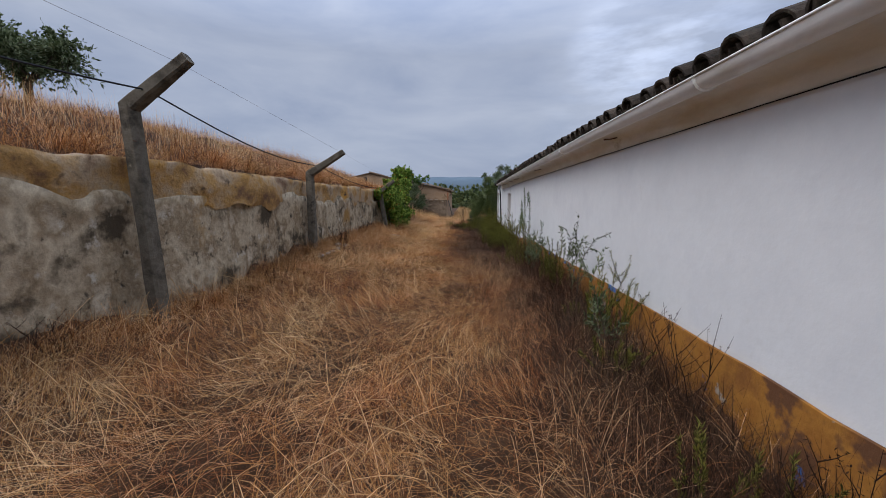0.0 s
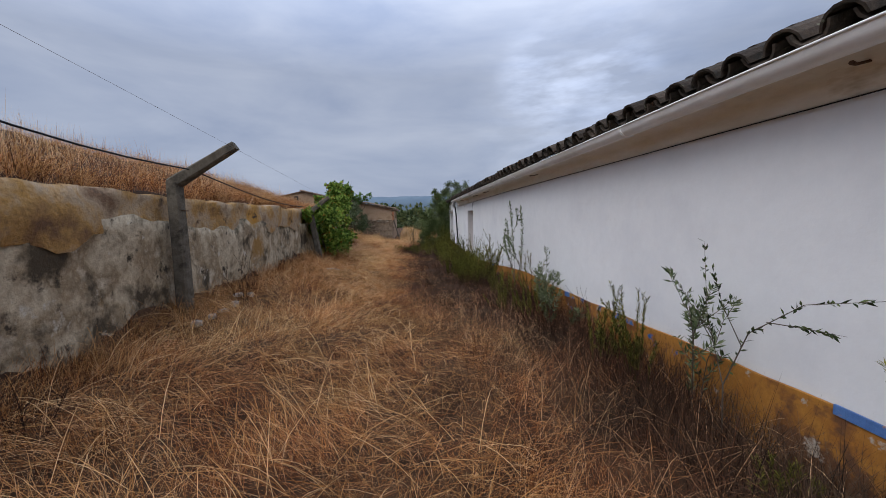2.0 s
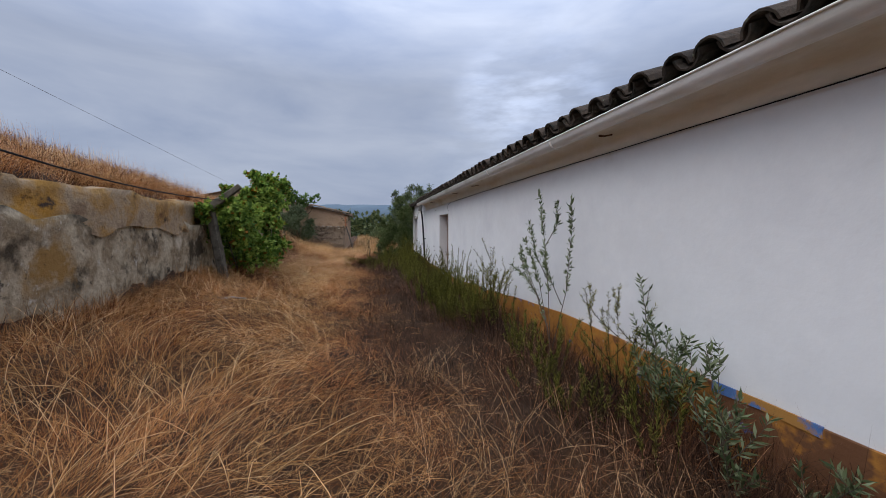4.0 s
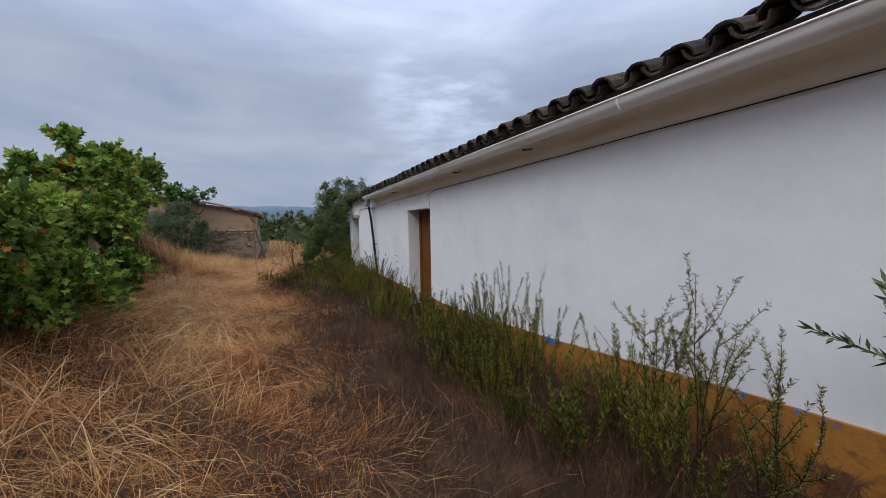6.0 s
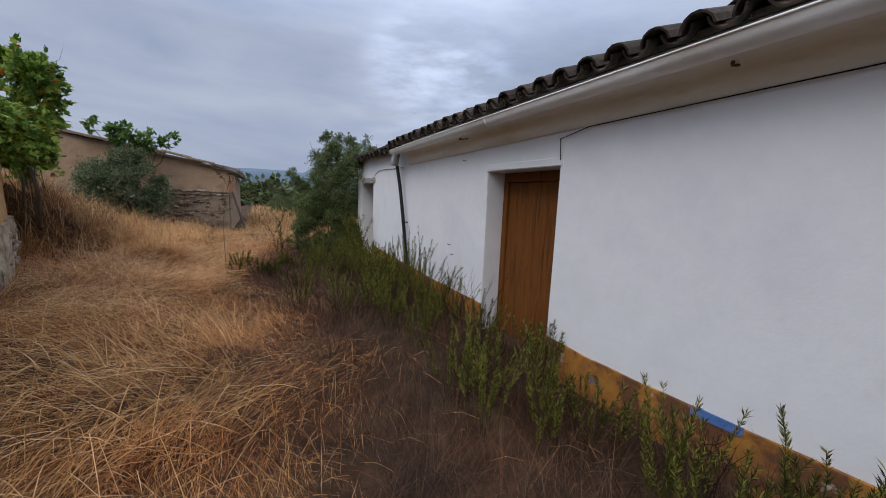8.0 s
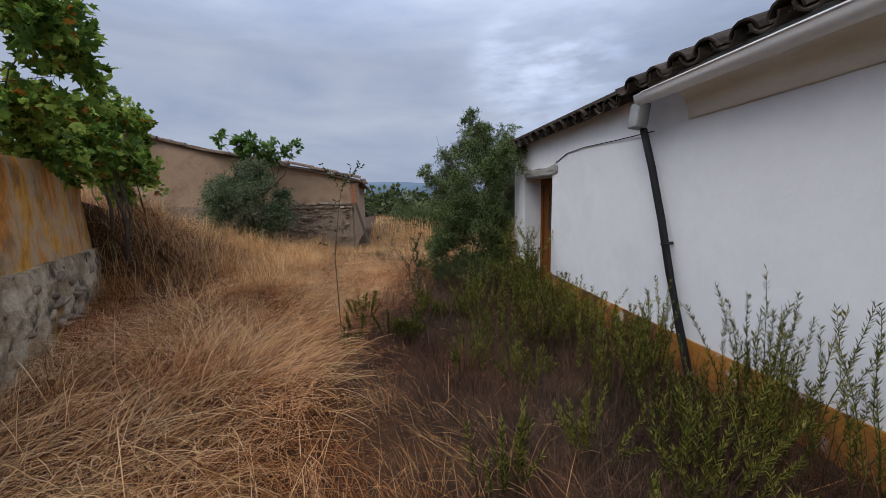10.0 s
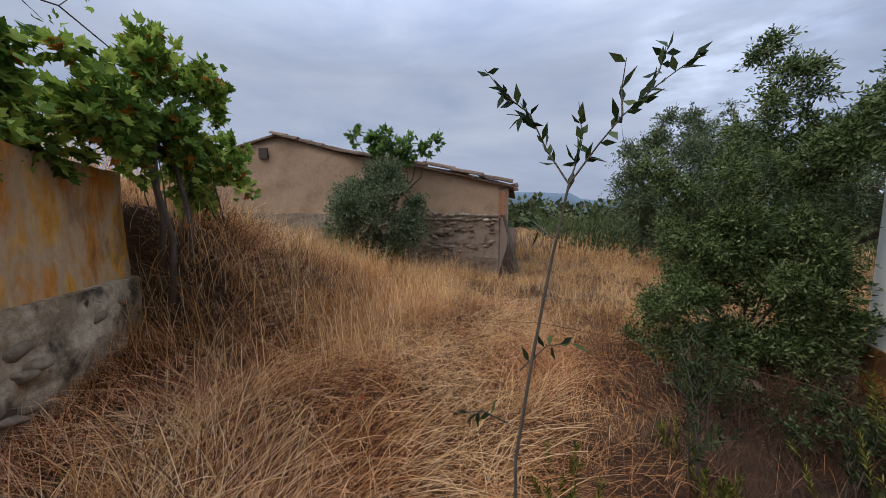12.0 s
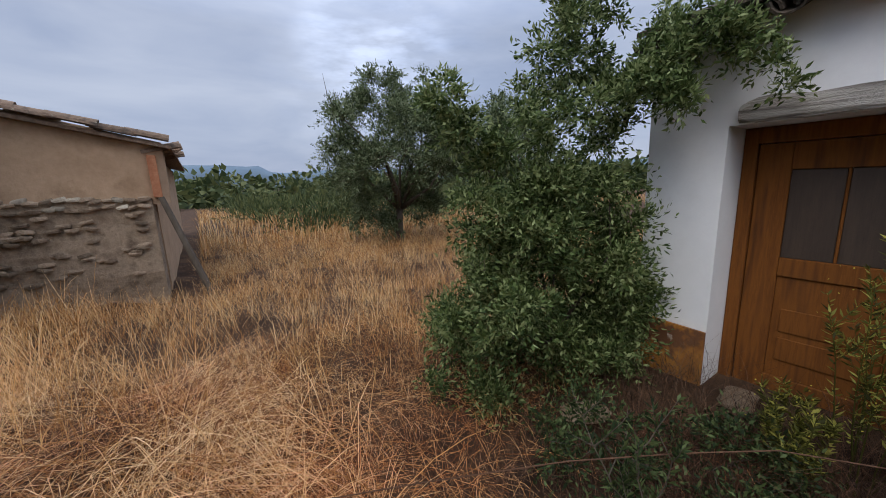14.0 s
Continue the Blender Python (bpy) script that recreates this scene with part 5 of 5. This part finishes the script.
def lone_sapling():
    """A slender whip that forks at breast height, with leaves along its forks."""
    rng = np.random.default_rng(777)
    bx, by = -1.24, 21.46
    bz = float(ground(bx, by)) - 0.04
    t = thing("olive_sapling", (bx, by, bz), "slender young olive sapling standing alone in the dry grass", "sapling")

    def line(*pts):
        return [Vector((-1.16 + (x + 1.184) * 1.15 - bx, 21.47 - by + d * 1.15, 1.555 + (z - 1.526) * 1.15 - bz)) for x, d, z in pts]

    trunk = [Vector((0, 0, 0))] + line((-1.275, 0.000, 0.90), (-1.245, 0.000, 1.15), (-1.212, 0.000, 1.371), (-1.184, 0.000, 1.526))
    forks = [(line((-1.184, 0.000, 1.526), (-1.229, 0.025, 1.600), (-1.266, 0.051, 1.683), (-1.322, 0.051, 1.728), (-1.368, 0.060, 1.788)), 24),
             (line((-1.184, 0.000, 1.526), (-1.135, -0.017, 1.600), (-1.095, -0.025, 1.653), (-1.036, -0.025, 1.707), (-0.962, -0.025, 1.763)), 26),
             (line((-1.184, 0.000, 1.526), (-1.165, 0.025, 1.583), (-1.155, 0.043, 1.626), (-1.163, 0.060, 1.707)), 16),
             (line((-1.067, -0.025, 1.681), (-1.029, 0.000, 1.736), (-1.007, 0.017, 1.796)), 12), (line((-1.095, -0.025, 1.653), (-1.093, 0.000, 1.711), (-1.083, 0.017, 1.775)), 3),
             (line((-1.254, 0.043, 1.651), (-1.284, 0.000, 1.668), (-1.314, -0.017, 1.668)), 8), (line((-1.212, 0.000, 1.413), (-1.254, 0.043, 1.447), (-1.288, 0.068, 1.456)), 7),
             (line((-1.271, 0.000, 1.116), (-1.212, 0.051, 1.158), (-1.152, 0.085, 1.158)), 9), (line((-1.297, 0.000, 0.988), (-1.348, -0.051, 1.039), (-1.399, -0.085, 1.048)), 8)]
    bm = bmesh.new()
    tube(bm, trunk, [0.0055, 0.005, 0.0045, 0.0038, 0.0032], 6)
    stem = part("stem", bm, BARK, t)
    C, D = [], []
    for pts, m in forks:
        bm = bmesh.new()
        tube(bm, pts, [0.0026 - 0.0017 * i / (len(pts) - 1) for i in range(len(pts))], 5)
        part("branch", bm, BARK, stem)
        P = np.array([tuple(p) for p in pts])
        u = np.sort(rng.uniform(0.12, 1, m)) * (len(P) - 1)
        i0 = np.minimum(u.astype(int), len(P) - 2)
        ax = P[i0 + 1] - P[i0]
        C.append(P[i0] + ax * (u - i0)[:, None])
        ax = ax / np.linalg.norm(ax, axis=1, keepdims=True)
        D.append(ax * 0.7 + rng.normal(size=(m, 3)) * 0.6)
    C, D = np.concatenate(C), np.concatenate(D)
    ob = new("foliage", leaves("foliage", C, D, 0.048 * rng.uniform(0.6, 1.25, len(C)), 0.017 * rng.uniform(0.8, 1.2, len(C)), DEEPLEAF, rng=rng))
    ob.parent = t


lone_sapling()
for x, y, h in ((1.72, 2.35, 1.0), (1.6, 3.0, 0.7), (1.65, 17.6, 0.95), (1.5, 17.0, 0.85), (1.75, 18.2, 0.7), (1.7, 11.9, 1.1), (1.72, 1.4, 0.8), (1.6, 14.6, 0.7), (1.2, 16.2, 0.6), (-3.0, 8.7, 0.85),
                (-3.15, 9.5, 0.6), (-2.9, 5.4, 0.6), (-3.2, 2.6, 0.5), (1.6, 6.7, 0.8)):
    k += 1
    plant("dead_weed", (x, y), LAB_D, "weed", "dead stalks", k, 5, h, DEAD, (0.018, 0.006), 14, 0.07, 0.3, 0.15, 0.0045, DEAD, 4, 0.5)


# ---- grass: straw mats, tufts and the tall field ----
def scatter(rng, n, xa, xb, ya, yb):
    return rng.uniform(xa, xb, n), rng.uniform(ya, yb, n)


def swirl(x, y):
    return 2.2 * np.sin(x * 0.9 + 1.3 * np.sin(y * 0.55)) + 2.0 * np.cos(y * 0.8 - 1.1 * np.sin(x * 0.7 + y * 0.3))


def clumped(rng, n, xa, xb, ya, yb, per, sd):
    """Blades in tufts of about so many."""
    m = max(1, n // per)
    cx, cy = scatter(rng, m, xa, xb, ya, yb)
    i = rng.integers(0, m, n)
    return cx[i] + rng.normal(size=n) * sd, cy[i] + rng.normal(size=n) * sd, i


def outdoors(x, y):
    return (x < 1.97) | (y > 25.2) & (x < 60)


def lay(name, rng, x, y, az, l0, l1, length, width, mat, label, lift=0.0, segs=3):
    w = np.interp(y, [p[0] for p in WALL_X], [p[1] for p in WALL_X])
    ok = outdoors(x, y) & ((x > w + 0.02) | (x < w - 0.36) | (y > WALL_END)) & ~((y > 29.6) & (x < -1.3) & (x > -15))
    x, y, az, l0, l1, length, width = (a[ok] for a in (x, y, az, l0, l1, length, width))
    base = np.stack([x, y, ground(x, y) - 0.02 + lift * rng.uniform(0, 1, len(x))], 1)
    me = ribbons(name, base, az, l0, l1, length, width, mat, segs)
    return tagged(new(name, me), label, "grass", kind="stuff")


rg = np.random.default_rng(9)


def edge(y):
    """Where the straw of the lane gives way to the dark weeds by the house."""
    return np.interp(y, [0, 6.5, 8.6, 12, 15, 18, 20.5, 21.5, 23.0, 24.6], [0.35, 0.28, -0.32, -0.72, -0.66, -0.58, -1.05, -1.25, -0.95, -0.3])


# matted straw on the lane
n = 215000
x, y = scatter(rg, n, -4.9, 1.6, -1.6, 27)
ok_ = (x > -3.55) | (y > 19)
x, y = x[ok_], y[ok_]
n = len(x)
keep = rg.uniform(0, 1, n) < np.where(y < 24.6, np.clip(1.05 - (x - edge(y) + 0.25 * np.sin(y * 1.9) * np.sin(y * 0.7)) / 0.9, 0.03, 1.0), 1.0)
x, y = x[keep], y[keep]
n = len(x)
az = swirl(x, y) + rg.normal(size=n) * 0.8
l0, l1, ln, wd_ = rg.uniform(0.7, 1.35, n), rg.uniform(1.45, 1.95, n), rg.uniform(0.14, 0.42, n), rg.uniform(0.0016, 0.0036, n)
old = ((y + rg.normal(size=n) * 1.5 < 18.3) & (y + rg.normal(size=n) * 3.5 > 3.2)) | (x + rg.normal(size=n) * 0.3 > edge(y) - 0.45)
lay("straw_mat", rg, x[old], y[old], az[old], l0[old], l1[old], ln[old], wd_[old], DRY, "matted orange-brown dry straw lying on the lane", 0.12, 2)
old = ~old
lay("straw_mat", rg, x[old], y[old], az[old], l0[old], l1[old], ln[old], wd_[old], DRYMID, "matted paler dry straw at the lane's end", 0.12)
# upright tufts on the lane
n = 105000
x, y, i = clumped(rg, n, -3.5, 1.3, -1.4, 26, 34, 0.09)
keep = ((rg.uniform(0, 1, n) < np.clip(1.05 - (x - edge(y)) / 0.9, 0.04, 1.0)) & (rg.uniform(0, 1, n) < np.where(y > 18.5, 0.45, 1.0))) | (y > 24.6)
x, y, i = x[keep], y[keep], i[keep]
n = len(x)
az = swirl(x, y) + rg.normal(size=n) * 1.2
tall = rg.uniform(0.6, 1.0, 100000)[i] * np.where(x < -2.4, 1.25, 1.0)
l0, l1, ln, wd_ = rg.uniform(0.05, 0.6, n), rg.uniform(0.5, 1.8, n), rg.uniform(0.14, 0.46, n) * tall, rg.uniform(0.0013, 0.0030, n)
gold = (y + rg.normal(size=n) * 3.0 < 3.5) | (y + rg.normal(size=n) * 1.5 > 19.0)
for pick, mat_ in ((gold, DRYMID), (~gold, DRY)):
    lay("dry_tufts", rg, x[pick], y[pick], az[pick], l0[pick], l1[pick], ln[pick], wd_[pick], mat_, "short dry grass tufts on the lane", 0.0, 2)
# long pale straws
n = 16000
x, y = scatter(rg, n, -3.3, 0.3, -1, 26)
y = np.where(rg.uniform(0, 1, n) < 0.25, rg.uniform(16, 26, n), y)
x = np.where(x > edge(y) - 0.2, rg.uniform(-3.4, -1.2, n), x)
az = swirl(x, y) + rg.normal(size=n) * 1.2
lay("pale_straws", rg, x, y, az, rg.uniform(0.5, 1.2, n), rg.uniform(1.3, 2.0, n), rg.uniform(0.35, 0.75, n), rg.uniform(0.0026, 0.0056, n), DRYPALE, "long pale straws on the mat", 0.14, 4)
# tangle of fine broken straws over the end of the lane
n = 17000
x, y, i = clumped(rg, n, -4.8, -0.6, 19.0, 26.5, 26, 0.2)
keep = (x < edge(y) - 0.2) | (y > 24.8)
x, y, i = x[keep], y[keep], i[keep]
n = len(x)
az = swirl(x, y) + rg.uniform(-1.2, 1.2, 100000)[i] + rg.normal(size=n) * 0.5
lay("broken_straws", rg, x, y, az, rg.uniform(0.8, 1.4, n), rg.uniform(1.4, 2.1, n), rg.uniform(0.25, 0.75, n), rg.uniform(0.0025, 0.0052, n), DRYMID, "fine broken pale straws tangled over the mat", 0.16, 3)
# tall standing grass in the field past the house
n = 88000
x, y, i = clumped(rg, n, -5, 9, 23.5, 36, 26, 0.13)
keep = ~((x > -0.6) & (y < 25.6)) & ((y > 26) | (rg.uniform(0, 1, n) < 0.45))
x, y, i = x[keep], y[keep], i[keep]
n = len(x)
az = rg.uniform(0, math.tau, n)
h = rg.uniform(0.26, 0.58, n) * rg.uniform(0.6, 1.1, 100000)[i]
lay("tall_grass", rg, x, y, az, rg.uniform(0.0, 0.8, n), rg.uniform(0.4, 1.9, n), h, rg.uniform(0.002, 0.005, n), DRYPALE, "tall golden dry grass standing in the field")
n = 16000
x, y = scatter(rg, n, -12, 22, 33, 50)
az = rg.uniform(0, math.tau, n)
lay("far_grass", rg, x, y, az, rg.uniform(0.0, 0.25, n), rg.uniform(0.2, 0.8, n), rg.uniform(0.4, 0.7, n), rg.uniform(0.01, 0.025, n), DRYPALE, "tall dry grass at the field's far side")
# mound past the wall's end
n = 26000
x, y, i = clumped(rg, n, -8.5, -2.4, 22.8, 33, 26, 0.12)
az = swirl(x, y) + rg.normal(size=n) * 1.7
lay("mound_grass", rg, x, y, az, rg.uniform(0.5, 1.5, n), rg.uniform(1.2, 2.2, n), rg.uniform(0.22, 0.6, n), rg.uniform(0.002, 0.0048, n), DRYMID, "tangled dry grass on the mound")
n = 9000
x, y, i = clumped(rg, n, -6.5, -2.4, 22.8, 29, 9, 0.12)
az = rg.uniform(0, math.tau, n)
lay("mound_straws", rg, x, y, az, rg.uniform(0.0, 0.7, n), rg.uniform(0.3, 2.0, n), rg.uniform(0.35, 0.8, n), rg.uniform(0.003, 0.006, n), DRYPALE, "pale broken straws on the mound", 0.1, 4)
n = 1500
x, y, i = clumped(rg, n, -5.2, -3.8, 23.4, 26.0, 60, 0.2)
az = rg.uniform(0, math.tau, n)
lay("mound_tangle", rg, x, y, az, rg.uniform(0.0, 0.8, n), rg.uniform(0.6, 1.8, n), rg.uniform(0.35, 0.9, n), rg.uniform(0.002, 0.005, n), DEAD, "dark dead brush tangled in the mound's grass")
# bank behind the wall
n = 56000
x, y, i = clumped(rg, n, -9.5, -3.9, -1.5, 24, 24, 0.13)
az = rg.uniform(0, math.tau, n)
lay("bank_grass", rg, x, y, az, rg.uniform(0.0, 0.9, n), rg.uniform(0.4, 1.9, n), rg.uniform(0.14, 0.42, n), rg.uniform(0.0025, 0.006, n), DRYMID, "dry brown grass covering the bank")
n = 6000
x, y, i = clumped(rg, n, -9.5, -4.0, 0, 24, 9, 0.2)
az = rg.uniform(0, math.tau, n)
lay("bank_stems", rg, x, y, az, rg.uniform(0.0, 0.15, n), rg.uniform(0.05, 0.45, n), rg.uniform(0.3, 0.75, n) * rg.uniform(0.5, 1.05, 100000)[i], rg.uniform(0.002, 0.0045, n), DRYPALE, "tall seed stems standing along the bank")
# wall-top fringe
n = 17000
x, y, i = clumped(rg, n, -0.62, -0.37, -2, 23, 45, 0.10)
x = x + np.interp(y, [p[0] for p in WALL_X], [p[1] for p in WALL_X])
az = rg.normal(size=n) * 0.9
lay("wall_fringe", rg, x, y, az, rg.uniform(0.1, 1.0, n), rg.uniform(0.8, 2.4, n), rg.uniform(0.15, 0.55, n), rg.uniform(0.002, 0.005, n), DRY, "dry grass hanging over the wall's top", 0.12)
# tufts along the foot of the wall
n = 17000
x, y, i = clumped(rg, n, 0.03, 0.5, -1.5, 23.2, 40, 0.08)
x = np.maximum(x, 0.03) + np.interp(y, [p[0] for p in WALL_X], [p[1] for p in WALL_X])
az = rg.normal(size=n) * 1.3
lay("foot_grass", rg, x, y, az, rg.uniform(0.0, 0.5, n), rg.uniform(0.4, 1.6, n), rg.uniform(0.15, 0.5, n), rg.uniform(0.0015, 0.0035, n), DRY, "dry grass tufts along the foot of the old wall", 0.0, 2)
# brown tangle by the house; the deep shade among its stems is in the colour
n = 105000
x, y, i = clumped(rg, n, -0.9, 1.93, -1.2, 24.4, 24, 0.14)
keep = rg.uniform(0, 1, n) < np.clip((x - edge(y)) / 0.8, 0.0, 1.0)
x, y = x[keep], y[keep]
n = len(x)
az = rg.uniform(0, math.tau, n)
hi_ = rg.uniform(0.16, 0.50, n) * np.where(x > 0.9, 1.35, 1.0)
lay("dead_tangle", rg, x, y, az, rg.uniform(0.1, 1.0, n), rg.uniform(0.8, 1.9, n), hi_, rg.uniform(0.0015, 0.004, n), DEAD, "brown tangle of dead weeds by the house foot, darkened for shade", 0.05, 2)
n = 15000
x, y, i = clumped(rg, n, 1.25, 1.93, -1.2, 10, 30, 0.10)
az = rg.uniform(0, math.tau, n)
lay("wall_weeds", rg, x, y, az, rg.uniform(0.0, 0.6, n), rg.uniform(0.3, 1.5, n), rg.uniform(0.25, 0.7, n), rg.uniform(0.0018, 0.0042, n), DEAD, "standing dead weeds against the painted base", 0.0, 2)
n = 10000
x, y, i = clumped(rg, n, -0.3, 1.9, -1.2, 10, 14, 0.16)
keep = x > edge(y) + 0.1
x, y = x[keep], y[keep]
n = len(x)
az = rg.uniform(0, math.tau, n)
lay("tangle_straws", rg, x, y, az, rg.uniform(0.2, 1.1, n), rg.uniform(0.9, 1.9, n), rg.uniform(0.2, 0.55, n), rg.uniform(0.0015, 0.0032, n), DRYMID, "pale broken straws among the dead weeds", 0.12, 3)

# a bramble cane across the grass, a step, rubble and a stick
bm = bmesh.new()
tube(bm, [(-1.55, 24.45, 0.30), (-1.0, 24.25, 0.36), (-0.6, 24.07, 0.36), (-0.07, 23.82, 0.35), (0.36, 23.57, 0.34), (0.7, 23.35, 0.33), (1.2, 23.0, 0.2), (1.5, 22.8, -0.2)], [0.0015, 0.0025, 0.0028, 0.003, 0.003, 0.003, 0.003, 0.003], 6)
tagged(part("bramble_cane", bm, RUST), "long bare brown bramble cane lying over the grass", "cane")


def stone(name, x, y, z, sx, sy, sz, mat, seed, label, category, group=""):
    bm = bmesh.new()
    bmesh.ops.create_icosphere(bm, subdivisions=2, radius=1.0)
    for v in bm.verts:
        v.co = Vector([math.copysign(abs(c) ** 0.6, c) for c in v.co])
        v.co += Vector(noise.noise_vector(v.co * 1.3 + Vector((seed, 0, 0)))) * 0.25
        v.co = Vector((v.co.x * sx, v.co.y * sy, v.co.z * sz))
    ob = part(name, bm, mat)
    ob.location = (x, y, z)
    ob.rotation_euler = (0, 0, seed * 1.7)
    return tagged(ob, label, category, group)


stone("step_stone", 1.93, 23.82, -0.19, 0.11, 0.17, 0.05, RUINSTONE, 1, "worn stone slab lying before the door", "stone")
PALE = material("pale_rubble", [(0.27, 0.24, 0.20), (0.38, 0.35, 0.31), (0.19, 0.165, 0.135)], scale=14, bump=0.5, bump_scale=40)
for i_ in range(6):
    yy_ = 7.5 + 0.35 * i_ + random.uniform(-0.1, 0.1)
    xx_ = random.uniform(-3.35, -2.95)
    stone("rubble_stone", xx_, yy_, float(ground(xx_, yy_)) + 0.05, random.uniform(0.04, 0.08), random.uniform(0.03, 0.06), random.uniform(0.025, 0.05), PALE, 2 + i_, "pale broken rubble lying by the fence post", "stone", "rubble at the wall foot")
for i_, (xx_, yy_) in enumerate(((-3.65, 20.6), (-3.75, 21.2), (-3.95, 21.6), (-3.4, 20.2), (-4.1, 21.9))):
    stone("rubble_stone", xx_, yy_, float(ground(xx_, yy_)) - 0.01, 0.09, 0.07, 0.06, RUINSTONE, 20 + i_, "grey fallen stone at the foot of the wall", "stone", "stones below the wall")
stone("broken_slab", 0.85, 24.35, -0.12, 0.17, 0.10, 0.03, RUINSTONE, 9, "broken tile slab half buried beneath the bush", "stone")
bm = bmesh.new()
tube(bm, [(-2.75, 12.62, 0.30), (-2.55, 12.70, 0.34), (-2.3, 12.71, 0.30)], [0.02, 0.018, 0.012], 6)
tagged(part("fallen_stick", bm, BEAM), "grey fallen stick lying on the straw", "stick")
# marks and a bit of iron on the wall
for y_, z_ in ((18.18, 2.03), (18.45, 0.64), (18.55, 0.78)):
    bm = bmesh.new()
    tube(bm, [(2.01, y_, z_), (1.975, y_ + 0.01, z_ - 0.005), (1.965, y_ + 0.03, z_ + 0.01)], [0.007, 0.006, 0.004], 6)
    tagged(part("iron_hook", bm, RUST), "small rusty hook in the white wall", "hook", "hooks in the wall")

me = leaves("fallen_leaf", np.array([[0.0, 0, 0]]), np.array([[1.0, 0.2, 0.2]]), 0.09, 0.08, leafy("orange_leaf", [(0.42, 0.07, 0.02), (0.5, 0.10, 0.025)]), shape="palm")
ob = new("fallen_leaf", me)
ob.location = (-2.42, 22.95, float(ground(-2.42, 22.95)) + 0.14)
tagged(ob, "single orange-red fallen vine leaf lying on the straw", "leaf")


# ---- roof tiles of the farmhouse, last ----
for i in range(int((Y1 - Y0) / TW)):
    y = Y0 + (i + 0.5) * TW
    back_ = 0.10 if y > 20.8 else 0.0
    zl = lerp(y, LIP) - 0.5 * back_
    for j in range(2):
        d = 0.40 * j
        jit = random.uniform(-0.025, 0.025)
        ob = new("roof_tile", COVER)
        ob.parent = house
        ob.matrix_local = Matrix.Translation((1.69 + back_ + d * math.cos(slope) + jit - 4.5, y + random.uniform(-0.015, 0.015) - 9, zl + 0.01 + 0.085 * min(1, max(0, (y - 1) / 9)) + d * math.sin(slope) + 0.02 * j + random.uniform(0, 0.015))) @ \
            Euler((random.uniform(-0.05, 0.05), -slope, random.uniform(-0.06, 0.06))).to_matrix().to_4x4()
    ob = new("roof_tile", CHANNEL)
    ob.parent = house
    ob.matrix_local = Matrix.Translation((1.67 + back_ - 4.5 + random.uniform(-0.02, 0.02), y + TW / 2 - 9, zl + 0.07 + 0.085 * min(1, max(0, (y - 1) / 9)))) @ Euler((0, -slope, random.uniform(-0.03, 0.03))).to_matrix().to_4x4()
